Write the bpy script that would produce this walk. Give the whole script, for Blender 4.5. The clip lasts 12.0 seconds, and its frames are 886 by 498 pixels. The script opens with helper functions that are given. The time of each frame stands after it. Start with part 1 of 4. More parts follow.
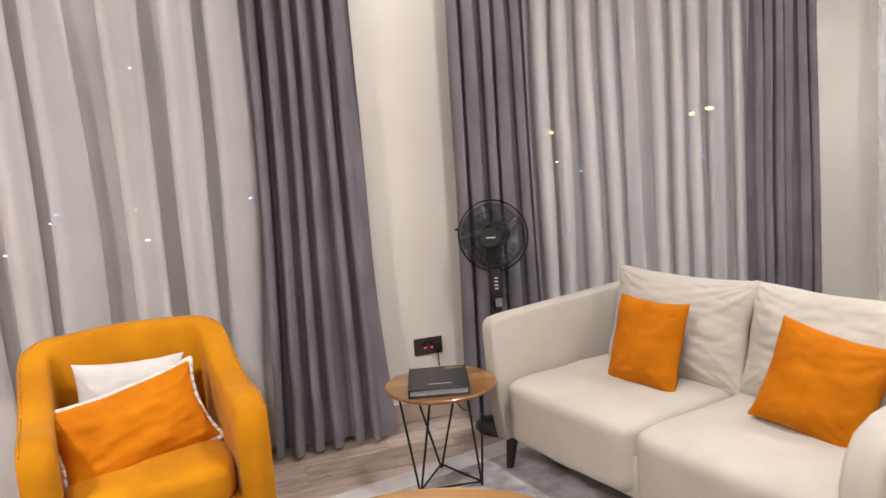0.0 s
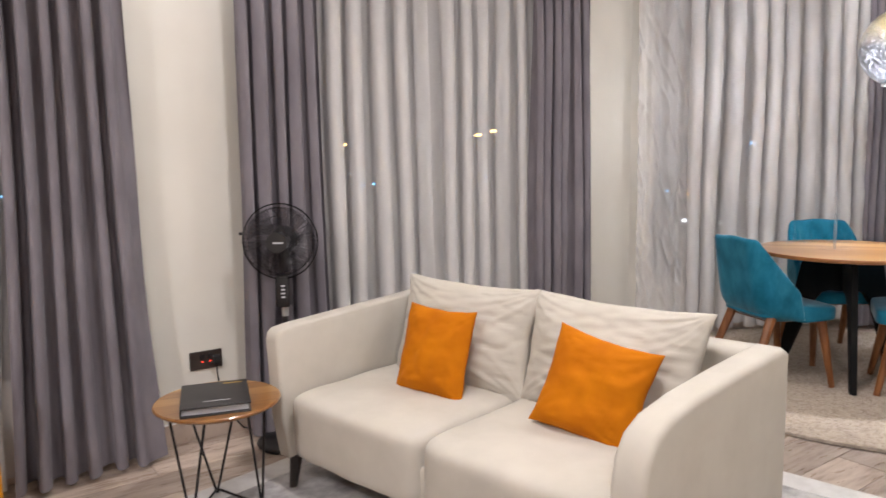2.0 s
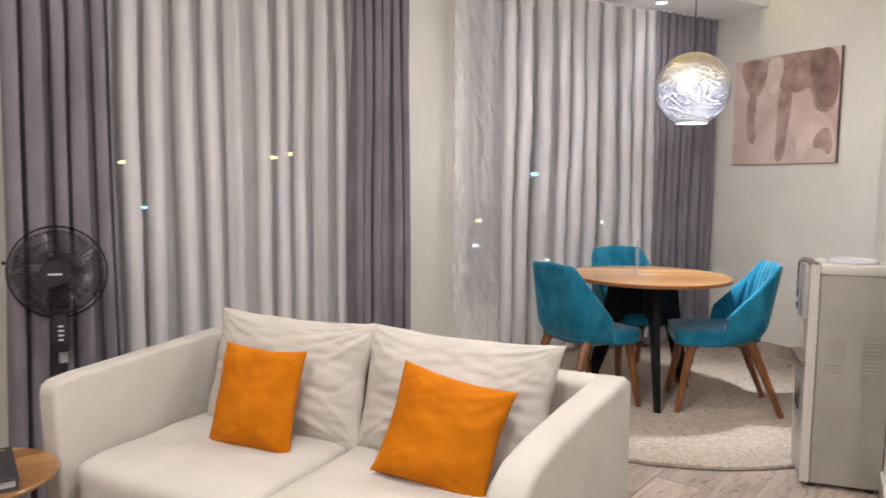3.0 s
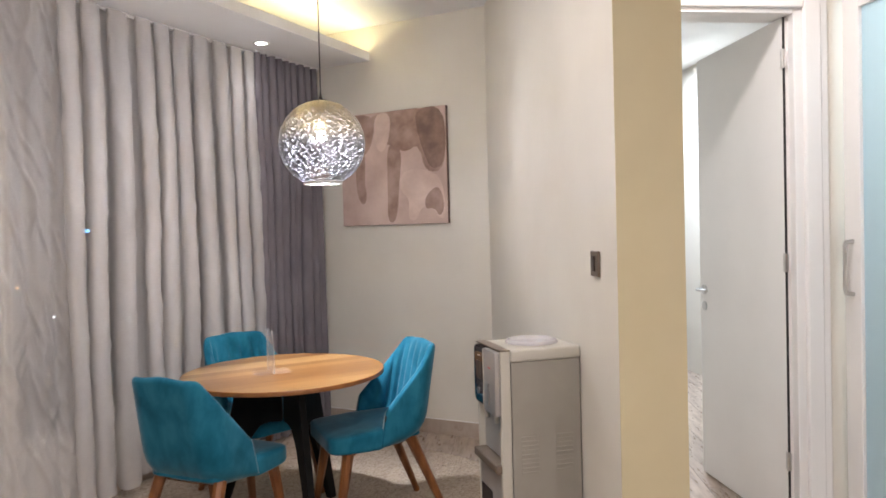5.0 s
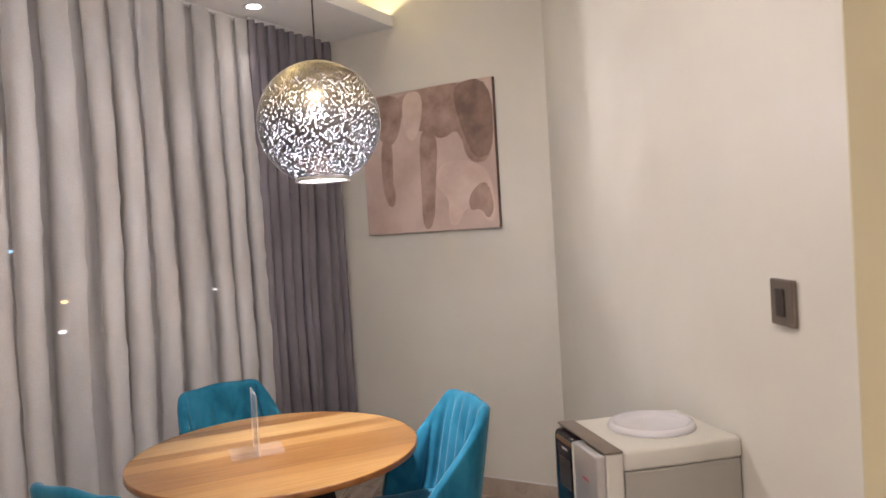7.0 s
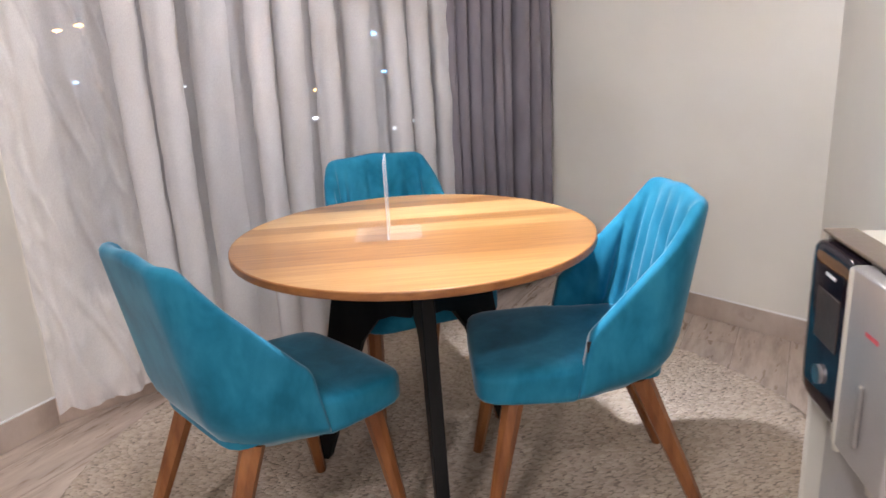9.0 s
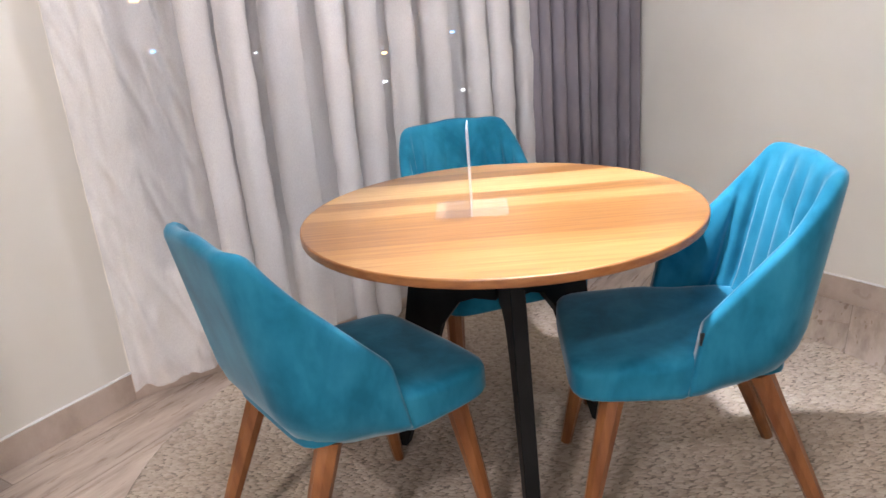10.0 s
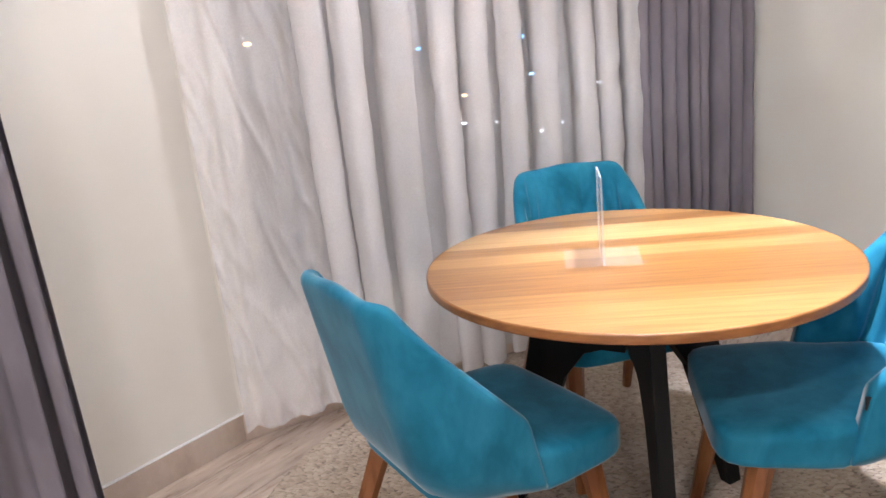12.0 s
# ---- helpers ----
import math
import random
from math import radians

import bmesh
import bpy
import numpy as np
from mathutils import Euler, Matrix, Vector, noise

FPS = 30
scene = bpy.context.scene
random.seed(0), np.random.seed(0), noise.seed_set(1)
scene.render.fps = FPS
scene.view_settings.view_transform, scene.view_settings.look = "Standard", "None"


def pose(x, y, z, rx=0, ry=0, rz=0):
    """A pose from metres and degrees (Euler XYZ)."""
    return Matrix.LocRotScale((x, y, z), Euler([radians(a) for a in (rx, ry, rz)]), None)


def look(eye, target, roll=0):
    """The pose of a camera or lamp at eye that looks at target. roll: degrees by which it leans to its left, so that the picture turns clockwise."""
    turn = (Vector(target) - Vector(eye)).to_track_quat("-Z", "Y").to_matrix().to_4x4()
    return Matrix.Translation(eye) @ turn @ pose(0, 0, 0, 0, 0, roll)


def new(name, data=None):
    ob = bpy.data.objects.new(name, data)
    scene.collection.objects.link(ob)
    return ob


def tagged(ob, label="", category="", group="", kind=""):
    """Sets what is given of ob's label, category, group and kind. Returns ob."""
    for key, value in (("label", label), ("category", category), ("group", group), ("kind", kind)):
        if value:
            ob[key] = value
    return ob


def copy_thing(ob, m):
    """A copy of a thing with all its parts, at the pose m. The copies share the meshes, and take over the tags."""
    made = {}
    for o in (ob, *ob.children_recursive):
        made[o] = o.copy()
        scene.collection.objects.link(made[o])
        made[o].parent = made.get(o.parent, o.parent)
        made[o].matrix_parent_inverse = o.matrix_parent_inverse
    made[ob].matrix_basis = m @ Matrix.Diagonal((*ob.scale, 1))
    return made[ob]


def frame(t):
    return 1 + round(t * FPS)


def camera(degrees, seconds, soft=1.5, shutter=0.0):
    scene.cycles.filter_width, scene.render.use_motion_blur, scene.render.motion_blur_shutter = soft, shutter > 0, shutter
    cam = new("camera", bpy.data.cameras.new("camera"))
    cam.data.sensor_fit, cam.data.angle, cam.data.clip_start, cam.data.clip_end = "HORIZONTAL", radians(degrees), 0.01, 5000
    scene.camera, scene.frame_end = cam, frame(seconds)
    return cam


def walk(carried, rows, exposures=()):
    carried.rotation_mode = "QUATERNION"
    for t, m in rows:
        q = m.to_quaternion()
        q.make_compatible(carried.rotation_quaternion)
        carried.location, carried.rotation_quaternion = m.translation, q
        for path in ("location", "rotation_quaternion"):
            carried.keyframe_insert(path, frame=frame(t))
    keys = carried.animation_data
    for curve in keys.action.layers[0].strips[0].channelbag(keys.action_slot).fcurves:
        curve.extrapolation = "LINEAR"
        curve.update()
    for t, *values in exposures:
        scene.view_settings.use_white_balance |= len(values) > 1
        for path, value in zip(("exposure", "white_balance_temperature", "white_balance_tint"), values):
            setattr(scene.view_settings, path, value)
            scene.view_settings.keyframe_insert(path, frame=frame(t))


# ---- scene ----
cam = camera(63.8, 12.0, shutter=0.25)
PATH = [
    (0, (0.513, 0.293, 1.329), (0.356, 2.271, 1.073), -4.3),
    (0.5, (0.47, 0.295, 1.321), (0.338, 2.273, 1.055), -4.3),
    (1, (0.471, 0.285, 1.322), (0.475, 2.266, 1.043), -3.6),
    (1.5, (0.513, 0.303, 1.306), (0.724, 2.274, 1.041), -2.1),
    (2, (0.523, 0.399, 1.294), (0.946, 2.338, 1.044), -1.0),
    (2.5, (0.494, 0.548, 1.3), (1.181, 2.414, 1.091), 0.1),
    (3, (0.474, 0.676, 1.283), (1.435, 2.421, 1.1), 0.6),
    (3.5, (0.464, 0.867, 1.302), (1.701, 2.431, 1.146), 0.6),
    (3.7, (0.493, 0.933, 1.301), (1.824, 2.418, 1.156), 0.7),
    (5.3, (1.033, 1.651, 1.413), (2.854, 2.477, 1.384), -2.3),
    (5.5, (1.116, 1.694, 1.416), (2.952, 2.488, 1.4), -2.7),
    (6, (1.363, 1.817, 1.464), (3.21, 2.584, 1.482), -3.3),
    (6.5, (1.59, 1.984, 1.452), (3.394, 2.847, 1.472), -3.2),
    (6.7, (1.691, 2.02, 1.453), (3.465, 2.944, 1.46), -3.4),
    (8.3, (2.354, 2.164, 1.299), (3.736, 3.561, 0.926), -2.7),
    (8.5, (2.396, 2.211, 1.29), (3.739, 3.63, 0.862), -2.6),
    (9, (2.479, 2.336, 1.229), (3.707, 3.814, 0.673), -2.9),
    (9.5, (2.544, 2.456, 1.222), (3.674, 3.987, 0.604), -3.8),
    (10, (2.552, 2.497, 1.217), (3.605, 4.071, 0.574), -4.8),
    (10.5, (2.534, 2.548, 1.222), (3.54, 4.151, 0.575), -5.6),
    (11, (2.511, 2.581, 1.229), (3.488, 4.209, 0.601), -5.9),
    (11.5, (2.506, 2.588, 1.227), (3.456, 4.245, 0.636), -6.3),
    (12, (2.473, 2.595, 1.236), (3.374, 4.304, 0.718), -5.9),
]
EXPOSURE = [(0.0, 0.14, 6400, 9), (3.7, 0.16, 6350, 9), (5.3, -0.24, 6750, 12), (6.7, -0.29, 7000, 14), (8.3, 0.14, 6400, 13), (10.0, 0.53, 6250, 12), (12.0, 0.52, 6250, 12)]
walk(cam, [(t, look(eye, target, roll)) for t, eye, target, roll in PATH], EXPOSURE)


# ---------------------------------------------------------------- helpers
def mat_base(name, colour, rough=0.6, metal=0.0):
    m = bpy.data.materials.new(name)
    m.use_nodes = True
    b = m.node_tree.nodes["Principled BSDF"]
    b.inputs["Base Color"].default_value = (*colour, 1)
    b.inputs["Roughness"].default_value = rough
    b.inputs["Metallic"].default_value = metal
    return m, m.node_tree.nodes, m.node_tree.links, b


def ramp(nodes, links, src, stops):
    r = nodes.new("ShaderNodeValToRGB")
    while len(r.color_ramp.elements) < len(stops):
        r.color_ramp.elements.new(0.5)
    for e, (p, c) in zip(r.color_ramp.elements, stops):
        e.position = p
        e.color = (*c, 1)
    links.new(src, r.inputs[0])
    return r.outputs[0]


def mapped(nodes, links, scale=(1, 1, 1), rot=(0, 0, 0), coords="Object"):
    tc, mp = nodes.new("ShaderNodeTexCoord"), nodes.new("ShaderNodeMapping")
    mp.inputs["Scale"].default_value = scale
    mp.inputs["Rotation"].default_value = rot
    links.new(tc.outputs[coords], mp.inputs["Vector"])
    return mp.outputs[0]


def noise_tex(nodes, links, vec, scale, detail=4.0, rough=0.55):
    n = nodes.new("ShaderNodeTexNoise")
    n.inputs["Scale"].default_value, n.inputs["Detail"].default_value, n.inputs["Roughness"].default_value = scale, detail, rough
    links.new(vec, n.inputs["Vector"])
    return n.outputs["Fac"]


def bump(nodes, links, b, height, strength=0.2, dist=0.01):
    n = nodes.new("ShaderNodeBump")
    n.inputs["Strength"].default_value, n.inputs["Distance"].default_value = strength, dist
    links.new(height, n.inputs["Height"])
    links.new(n.outputs[0], b.inputs["Normal"])


def textured(name, dark, light, scale=20, rough=0.7, metal=0.0, bump_scale=200, bump_strength=0.15, bump_dist=0.003, stretch=(1, 1, 1), sheen=0.0, lo=0.35, hi=0.65):
    """Two-scale mottled surface with a fine relief."""
    m, n, l, b = mat_base(name, light, rough, metal)
    v = mapped(n, l, stretch)
    a = noise_tex(n, l, v, scale)
    l.new(ramp(n, l, a, [(lo, dark), (hi, light)]), b.inputs["Base Color"])
    bump(n, l, b, noise_tex(n, l, v, bump_scale, 2), bump_strength, bump_dist)
    if sheen:
        b.inputs["Sheen Weight"].default_value = sheen
        b.inputs["Sheen Roughness"].default_value = 0.4
    return m


def part(name, bm, material, parent=None, label="", smooth=False, m=None):
    me = bpy.data.meshes.new(name)
    bm.normal_update()
    bm.to_mesh(me)
    bm.free()
    if smooth:
        me.shade_smooth()
    if material:
        me.materials.append(material)
    ob = new(name, me)
    if parent:
        ob.parent = parent
    if m is not None:
        ob.matrix_basis = m
    if label:
        ob["label"] = label
    return ob


def thing(name, m, label, category, group="", kind=""):
    ob = new(name)
    ob.empty_display_size = 0.1
    ob.matrix_basis = m
    return tagged(ob, label, category, group, kind)


def bm_box(bm, lo, hi, bev=0.0, seg=2, m=None):
    c = [(a + b) / 2 for a, b in zip(lo, hi)]
    s = [abs(b - a) for a, b in zip(lo, hi)]
    mm = Matrix.Translation(c) @ Matrix.Diagonal((*s, 1))
    if m is not None:
        mm = m @ mm
    vs = bmesh.ops.create_cube(bm, size=1, matrix=mm)["verts"]
    if bev:
        es = list({e for v in vs for e in v.link_edges})
        bmesh.ops.bevel(bm, geom=es, offset=bev, segments=seg, affect="EDGES", profile=0.5)
    return bm


def box(lo, hi, bev=0.0, seg=2, m=None):
    return bm_box(bmesh.new(), lo, hi, bev, seg, m)


def bm_rod(bm, a, b, r1, r2=None, n=12, caps=True):
    a, b = Vector(a), Vector(b)
    d = b - a
    mm = Matrix.Translation((a + b) / 2) @ d.to_track_quat("Z", "Y").to_matrix().to_4x4()
    bmesh.ops.create_cone(bm, cap_ends=caps, segments=n, radius1=r1, radius2=r1 if r2 is None else r2, depth=d.length, matrix=mm)
    return bm


def rod(a, b, r1, r2=None, n=12):
    return bm_rod(bmesh.new(), a, b, r1, r2, n)


def bm_tube(bm, pts, r, n=8):
    for a, b in zip(pts, pts[1:]):
        bm_rod(bm, a, b, r, r, n)
    for p in pts[1:-1]:
        bmesh.ops.create_uvsphere(bm, u_segments=n, v_segments=6, radius=r, matrix=Matrix.Translation(p))
    return bm


def lathe(profile, n=48):
    """A turned body from (radius, height) pairs."""
    bm = bmesh.new()
    rings = []
    for r, z in profile:
        if r < 1e-5:
            rings.append([bm.verts.new((0, 0, z))])
        else:
            rings.append([bm.verts.new((r * math.cos(2 * math.pi * i / n), r * math.sin(2 * math.pi * i / n), z)) for i in range(n)])
    for a, b in zip(rings, rings[1:]):
        for i in range(n):
            j = (i + 1) % n
            if len(a) == 1 and len(b) == 1:
                continue
            if len(a) == 1:
                bm.faces.new((a[0], b[j], b[i]))
            elif len(b) == 1:
                bm.faces.new((a[i], a[j], b[0]))
            else:
                bm.faces.new((a[i], a[j], b[j], b[i]))
    bmesh.ops.recalc_face_normals(bm, faces=bm.faces)
    return bm


def prism(poly, z0, z1):
    bm = bmesh.new()
    lo = [bm.verts.new((x, y, z0)) for x, y in poly]
    hi = [bm.verts.new((x, y, z1)) for x, y in poly]
    bm.faces.new(lo[::-1])
    bm.faces.new(hi)
    for i in range(len(poly)):
        j = (i + 1) % len(poly)
        bm.faces.new((lo[i], lo[j], hi[j], hi[i]))
    bmesh.ops.recalc_face_normals(bm, faces=bm.faces)
    return bm


def grid_surface(fn, nu, nv, closed_u=False):
    bm = bmesh.new()
    vs = [[bm.verts.new(fn(i / (nu if closed_u else nu - 1), j / (nv - 1))) for j in range(nv)] for i in range(nu)]
    for i in range(nu if closed_u else nu - 1):
        for j in range(nv - 1):
            k = (i + 1) % nu
            bm.faces.new((vs[i][j], vs[k][j], vs[k][j + 1], vs[i][j + 1]))
    return bm


def smoothstep(a, b, x):
    t = min(1, max(0, (x - a) / (b - a)))
    return t * t * (3 - 2 * t)


def segment(a, b):
    """Pose with x along a to b on the floor, z up; also its length."""
    d = Vector((b[0] - a[0], b[1] - a[1], 0))
    return Matrix.Translation((a[0], a[1], 0)) @ Matrix.Rotation(math.atan2(d.y, d.x), 4, "Z"), d.length


# ---------------------------------------------------------------- light
world = bpy.data.worlds.new("night")
scene.world = world
world.use_nodes = True
world.node_tree.nodes["Background"].inputs[0].default_value = (0.010, 0.013, 0.03, 1)
world.node_tree.nodes["Background"].inputs[1].default_value = 0.4


def lamp(name, kind, m, watts, colour, size=0.1, spot=None):
    d = bpy.data.lights.new(name, kind)
    d.energy, d.color = watts, colour
    if kind == "AREA":
        d.shape, d.size = "DISK", size
    elif kind in ("POINT", "SPOT"):
        d.shadow_soft_size = size
    if spot:
        d.spot_size, d.spot_blend = radians(spot), 0.6
    ob = new(name, d)
    ob.matrix_basis = m
    return ob


NEUTRAL, COOL = (1.0, 0.955, 0.99), (0.87, 0.90, 1.0)
DOWN_W, LOBBY_W, PENDANT_W, BED_W, WASH_W = 8.5, 22, 150, 110, 36
# unseen ceiling lamps of the living room and lobby, the pendant's bulb, bedroom and washroom lamps
# first three are added fill; the fourth is placed by the globe's highlight
ROOM = ((-1.3, 0.6, 0.12, 60), (0.3, -0.8, 0.12, 50), (1.1, 2.1, 0.12, 30), (2.65, 2.85, 0.10, 15))
for lx, ly, lr, lw in ROOM:
    lamp("unseen_ceiling_lamp", "AREA", pose(lx, ly, 2.835), lw, NEUTRAL, 2 * lr)
# unseen lamp, added to brighten the open door leaf
lamp("lobby_fill_light", "AREA", pose(3.50, 1.75, 2.83), LOBBY_W, NEUTRAL, 0.16)
lamp("pendant_bulb_light", "POINT", pose(3.706, 3.611, 1.80), PENDANT_W, COOL, 0.03)
lamp("bedroom_lamp_light", "AREA", pose(7.2, 2.7, 2.83), BED_W, (0.72, 0.84, 1.0), 0.3)
lamp("washroom_lamp_light", "AREA", pose(4.55, 0.35, 2.8), WASH_W, (0.66, 0.86, 1.0), 0.3)


# ---------------------------------------------------------------- plan
CEIL, SOFFIT = 2.87, 2.63
BEND, CORNER, KINK = (2.86, 4.975), (5.25, 4.975), (5.25, 3.415)
SLOPE = 0.42
LEFT_END = (-3.2, 4.975 - SLOPE * (2.86 + 3.2))
END_A, END_B = (3.104, 2.066), (3.226, 1.889)
P_CORNER = (4.54, 1.40)
HINGE = (4.41, 1.596)


def wall_y(x):
    return BEND[1] + SLOPE * (x - BEND[0])


# ---------------------------------------------------------------- materials
m_wall = textured("cream_wall_paint", (0.70, 0.66, 0.585), (0.735, 0.697, 0.622), 2.5, 0.5, bump_scale=90, bump_strength=0.05, bump_dist=0.002)
# wall paint with the yellow light on the wall's end put into its colour
m_warmlit = textured("yellow_lit_wall_tone", (0.585, 0.515, 0.335), (0.625, 0.555, 0.37), 2.5, 0.5, bump_scale=90, bump_strength=0.05, bump_dist=0.002)
m_ceil = textured("ceiling_paint", (0.78, 0.775, 0.76), (0.81, 0.805, 0.79), 2, 0.7, bump_scale=120, bump_strength=0.03, bump_dist=0.002)
m_white = textured("white_door_paint", (0.77, 0.755, 0.74), (0.80, 0.785, 0.77), 3, 0.35, bump_scale=150, bump_strength=0.03, bump_dist=0.001)


def plank_material():
    m, n, l, b = mat_base("wood_look_tile", (0.4, 0.35, 0.32), 0.32)
    v = mapped(n, l, (1.6, 9, 1))
    oi = n.new("ShaderNodeObjectInfo")
    add = n.new("ShaderNodeVectorMath")
    mul = n.new("ShaderNodeVectorMath")
    mul.operation = "SCALE"
    comb = n.new("ShaderNodeCombineXYZ")
    for i in range(3):
        l.new(oi.outputs["Random"], comb.inputs[i])
    l.new(comb.outputs[0], mul.inputs[0])
    mul.inputs["Scale"].default_value = 90
    l.new(v, add.inputs[0])
    l.new(mul.outputs[0], add.inputs[1])
    a = noise_tex(n, l, add.outputs[0], 2.6, 7, 0.62)
    col = ramp(n, l, a, [(0.28, (0.28, 0.21, 0.16)), (0.5, (0.45, 0.36, 0.295)), (0.72, (0.56, 0.47, 0.395))])
    hsv = n.new("ShaderNodeHueSaturation")
    mr = n.new("ShaderNodeMapRange")
    mr.inputs["To Min"].default_value, mr.inputs["To Max"].default_value = 0.82, 1.18
    l.new(oi.outputs["Random"], mr.inputs[0])
    l.new(mr.outputs[0], hsv.inputs["Value"])
    l.new(col, hsv.inputs["Color"])
    l.new(hsv.outputs[0], b.inputs["Base Color"])
    l.new(ramp(n, l, noise_tex(n, l, add.outputs[0], 5, 3), [(0.3, (0.24, 0.24, 0.24)), (0.7, (0.42, 0.42, 0.42))]), b.inputs["Roughness"])
    bump(n, l, b, a, 0.12, 0.002)
    return m


m_plank = plank_material()
m_far = textured("far_floor_tile", (0.37, 0.31, 0.265), (0.52, 0.45, 0.39), 3, 0.35, stretch=(1, 3, 1))
m_grout = textured("tile_grout", (0.27, 0.225, 0.19), (0.32, 0.27, 0.23), 30, 0.9)


def sheer_material():
    m, n, l, b = mat_base("sheer_cloth", (0.74, 0.72, 0.70), 0.9)
    out = n["Material Output"]
    v = mapped(n, l, (1, 1, 1))
    a = noise_tex(n, l, v, 5, 4)
    col = ramp(n, l, a, [(0.3, (0.80, 0.77, 0.75)), (0.7, (0.86, 0.83, 0.81))])
    weave = noise_tex(n, l, mapped(n, l, (1, 1, 0.35)), 420, 2)
    l.new(col, b.inputs["Base Color"])
    bump(n, l, b, weave, 0.07, 0.001)
    tr = n.new("ShaderNodeBsdfTranslucent")
    l.new(col, tr.inputs["Color"])
    tp = n.new("ShaderNodeBsdfTransparent")
    m1, m2 = n.new("ShaderNodeMixShader"), n.new("ShaderNodeMixShader")
    m1.inputs[0].default_value = 0.14
    l.new(b.outputs[0], m1.inputs[1])
    l.new(tr.outputs[0], m1.inputs[2])
    thin = n.new("ShaderNodeMapRange")
    thin.inputs["From Min"].default_value, thin.inputs["From Max"].default_value = 0.35, 0.7
    thin.inputs["To Min"].default_value, thin.inputs["To Max"].default_value = 0.37, 0.44
    l.new(weave, thin.inputs[0])
    l.new(thin.outputs[0], m2.inputs[0])
    l.new(m1.outputs[0], m2.inputs[1])
    l.new(tp.outputs[0], m2.inputs[2])
    l.new(m2.outputs[0], out.inputs[0])
    return m


m_sheer = sheer_material()
m_drape = textured("grey_drape_cloth", (0.160, 0.144, 0.158), (0.215, 0.194, 0.211), 7, 0.85, bump_scale=500, bump_strength=0.2, bump_dist=0.001, stretch=(1, 1, 0.4), sheen=0.08)
m_linen = textured("beige_linen", (0.465, 0.425, 0.364), (0.505, 0.465, 0.402), 6, 0.9, bump_scale=420, bump_strength=0.22, bump_dist=0.0015, sheen=0.05)
m_orange_sofa = textured("orange_velvet", (0.46, 0.175, 0.002), (0.59, 0.238, 0.003), 5, 0.8, bump_scale=300, bump_strength=0.15, bump_dist=0.001, sheen=0.08)
m_orange_deep = textured("deep_orange_velvet", (0.47, 0.135, 0.001), (0.60, 0.195, 0.002), 5, 0.85, bump_scale=300, bump_strength=0.15, bump_dist=0.001, sheen=0.04)
m_orange = textured("burnt_orange_velvet", (0.40, 0.110, 0.0005), (0.51, 0.156, 0.001), 5, 0.85, bump_scale=300, bump_strength=0.15, bump_dist=0.001, sheen=0.03)


def velvet(name, dark, mid, light, sheen=0.35):
    """Brushed pile: streaky patches where the nap lies one way or the other, over fine grain."""
    m, n, l, b = mat_base(name, mid, 0.85)
    v = mapped(n, l, (1, 1, 0.55), (0.3, 0.5, 0.2))
    big = n.new("ShaderNodeTexNoise")
    big.inputs["Scale"].default_value, big.inputs["Detail"].default_value, big.inputs["Distortion"].default_value = 11, 4, 0.5
    l.new(v, big.inputs["Vector"])
    fine = noise_tex(n, l, v, 55, 3)
    mix = n.new("ShaderNodeMath")
    mix.operation = "MULTIPLY_ADD"
    mix.inputs[1].default_value = 0.22
    l.new(fine, mix.inputs[0])
    l.new(big.outputs["Fac"], mix.inputs[2])
    l.new(ramp(n, l, mix.outputs[0], [(0.42, dark), (0.58, mid), (0.78, light)]), b.inputs["Base Color"])
    bump(n, l, b, noise_tex(n, l, v, 350, 2), 0.12, 0.001)
    b.inputs["Sheen Weight"].default_value, b.inputs["Sheen Roughness"].default_value = sheen, 0.35
    return m


m_teal = velvet("teal_velvet", (0.006, 0.108, 0.175), (0.011, 0.140, 0.224), (0.021, 0.180, 0.275))
for cloth in (m_orange, m_orange_deep, m_orange_sofa, m_teal, m_linen, m_drape):
    cloth.node_tree.nodes["Principled BSDF"].inputs["Specular IOR Level"].default_value = 0.15
m_piping = textured("white_piping", (0.62, 0.58, 0.54), (0.72, 0.68, 0.63), 40, 0.8)
m_cotton = textured("white_cotton", (0.58, 0.555, 0.52), (0.66, 0.635, 0.60), 8, 0.85, bump_scale=300)
m_black = textured("black_plastic", (0.010, 0.009, 0.010), (0.018, 0.016, 0.017), 20, 0.42, bump_scale=200, bump_strength=0.03)
m_blackwood = textured("black_stained_wood", (0.004, 0.004, 0.004), (0.010, 0.0095, 0.009), 12, 0.55, stretch=(1, 1, 0.2))
m_blackwood.node_tree.nodes["Principled BSDF"].inputs["Specular IOR Level"].default_value = 0.15
m_wire = textured("black_wire", (0.012, 0.01, 0.01), (0.02, 0.018, 0.018), 20, 0.4, 0.5)
m_darkleg = textured("dark_leg_wood", (0.018, 0.012, 0.009), (0.035, 0.024, 0.018), 20, 0.4)
m_leather = textured("dark_leather", (0.014, 0.008, 0.008), (0.032, 0.018, 0.018), 14, 0.32, bump_scale=160, bump_strength=0.25)
m_legwood = textured("walnut_leg", (0.15, 0.048, 0.014), (0.27, 0.105, 0.034), 8, 0.38, stretch=(4, 4, 0.5), bump_scale=60)
m_chrome = textured("brushed_steel", (0.52, 0.51, 0.50), (0.62, 0.61, 0.60), 20, 0.28, 1.0, bump_scale=300, bump_strength=0.05)
m_disp = textured("dispenser_grey_panel", (0.32, 0.30, 0.262), (0.36, 0.34, 0.30), 4, 0.38, 0.15, bump_scale=300, bump_strength=0.04)
m_disp_cap = textured("dispenser_ivory_plastic", (0.50, 0.475, 0.415), (0.55, 0.525, 0.465), 4, 0.33, bump_scale=200, bump_strength=0.03)
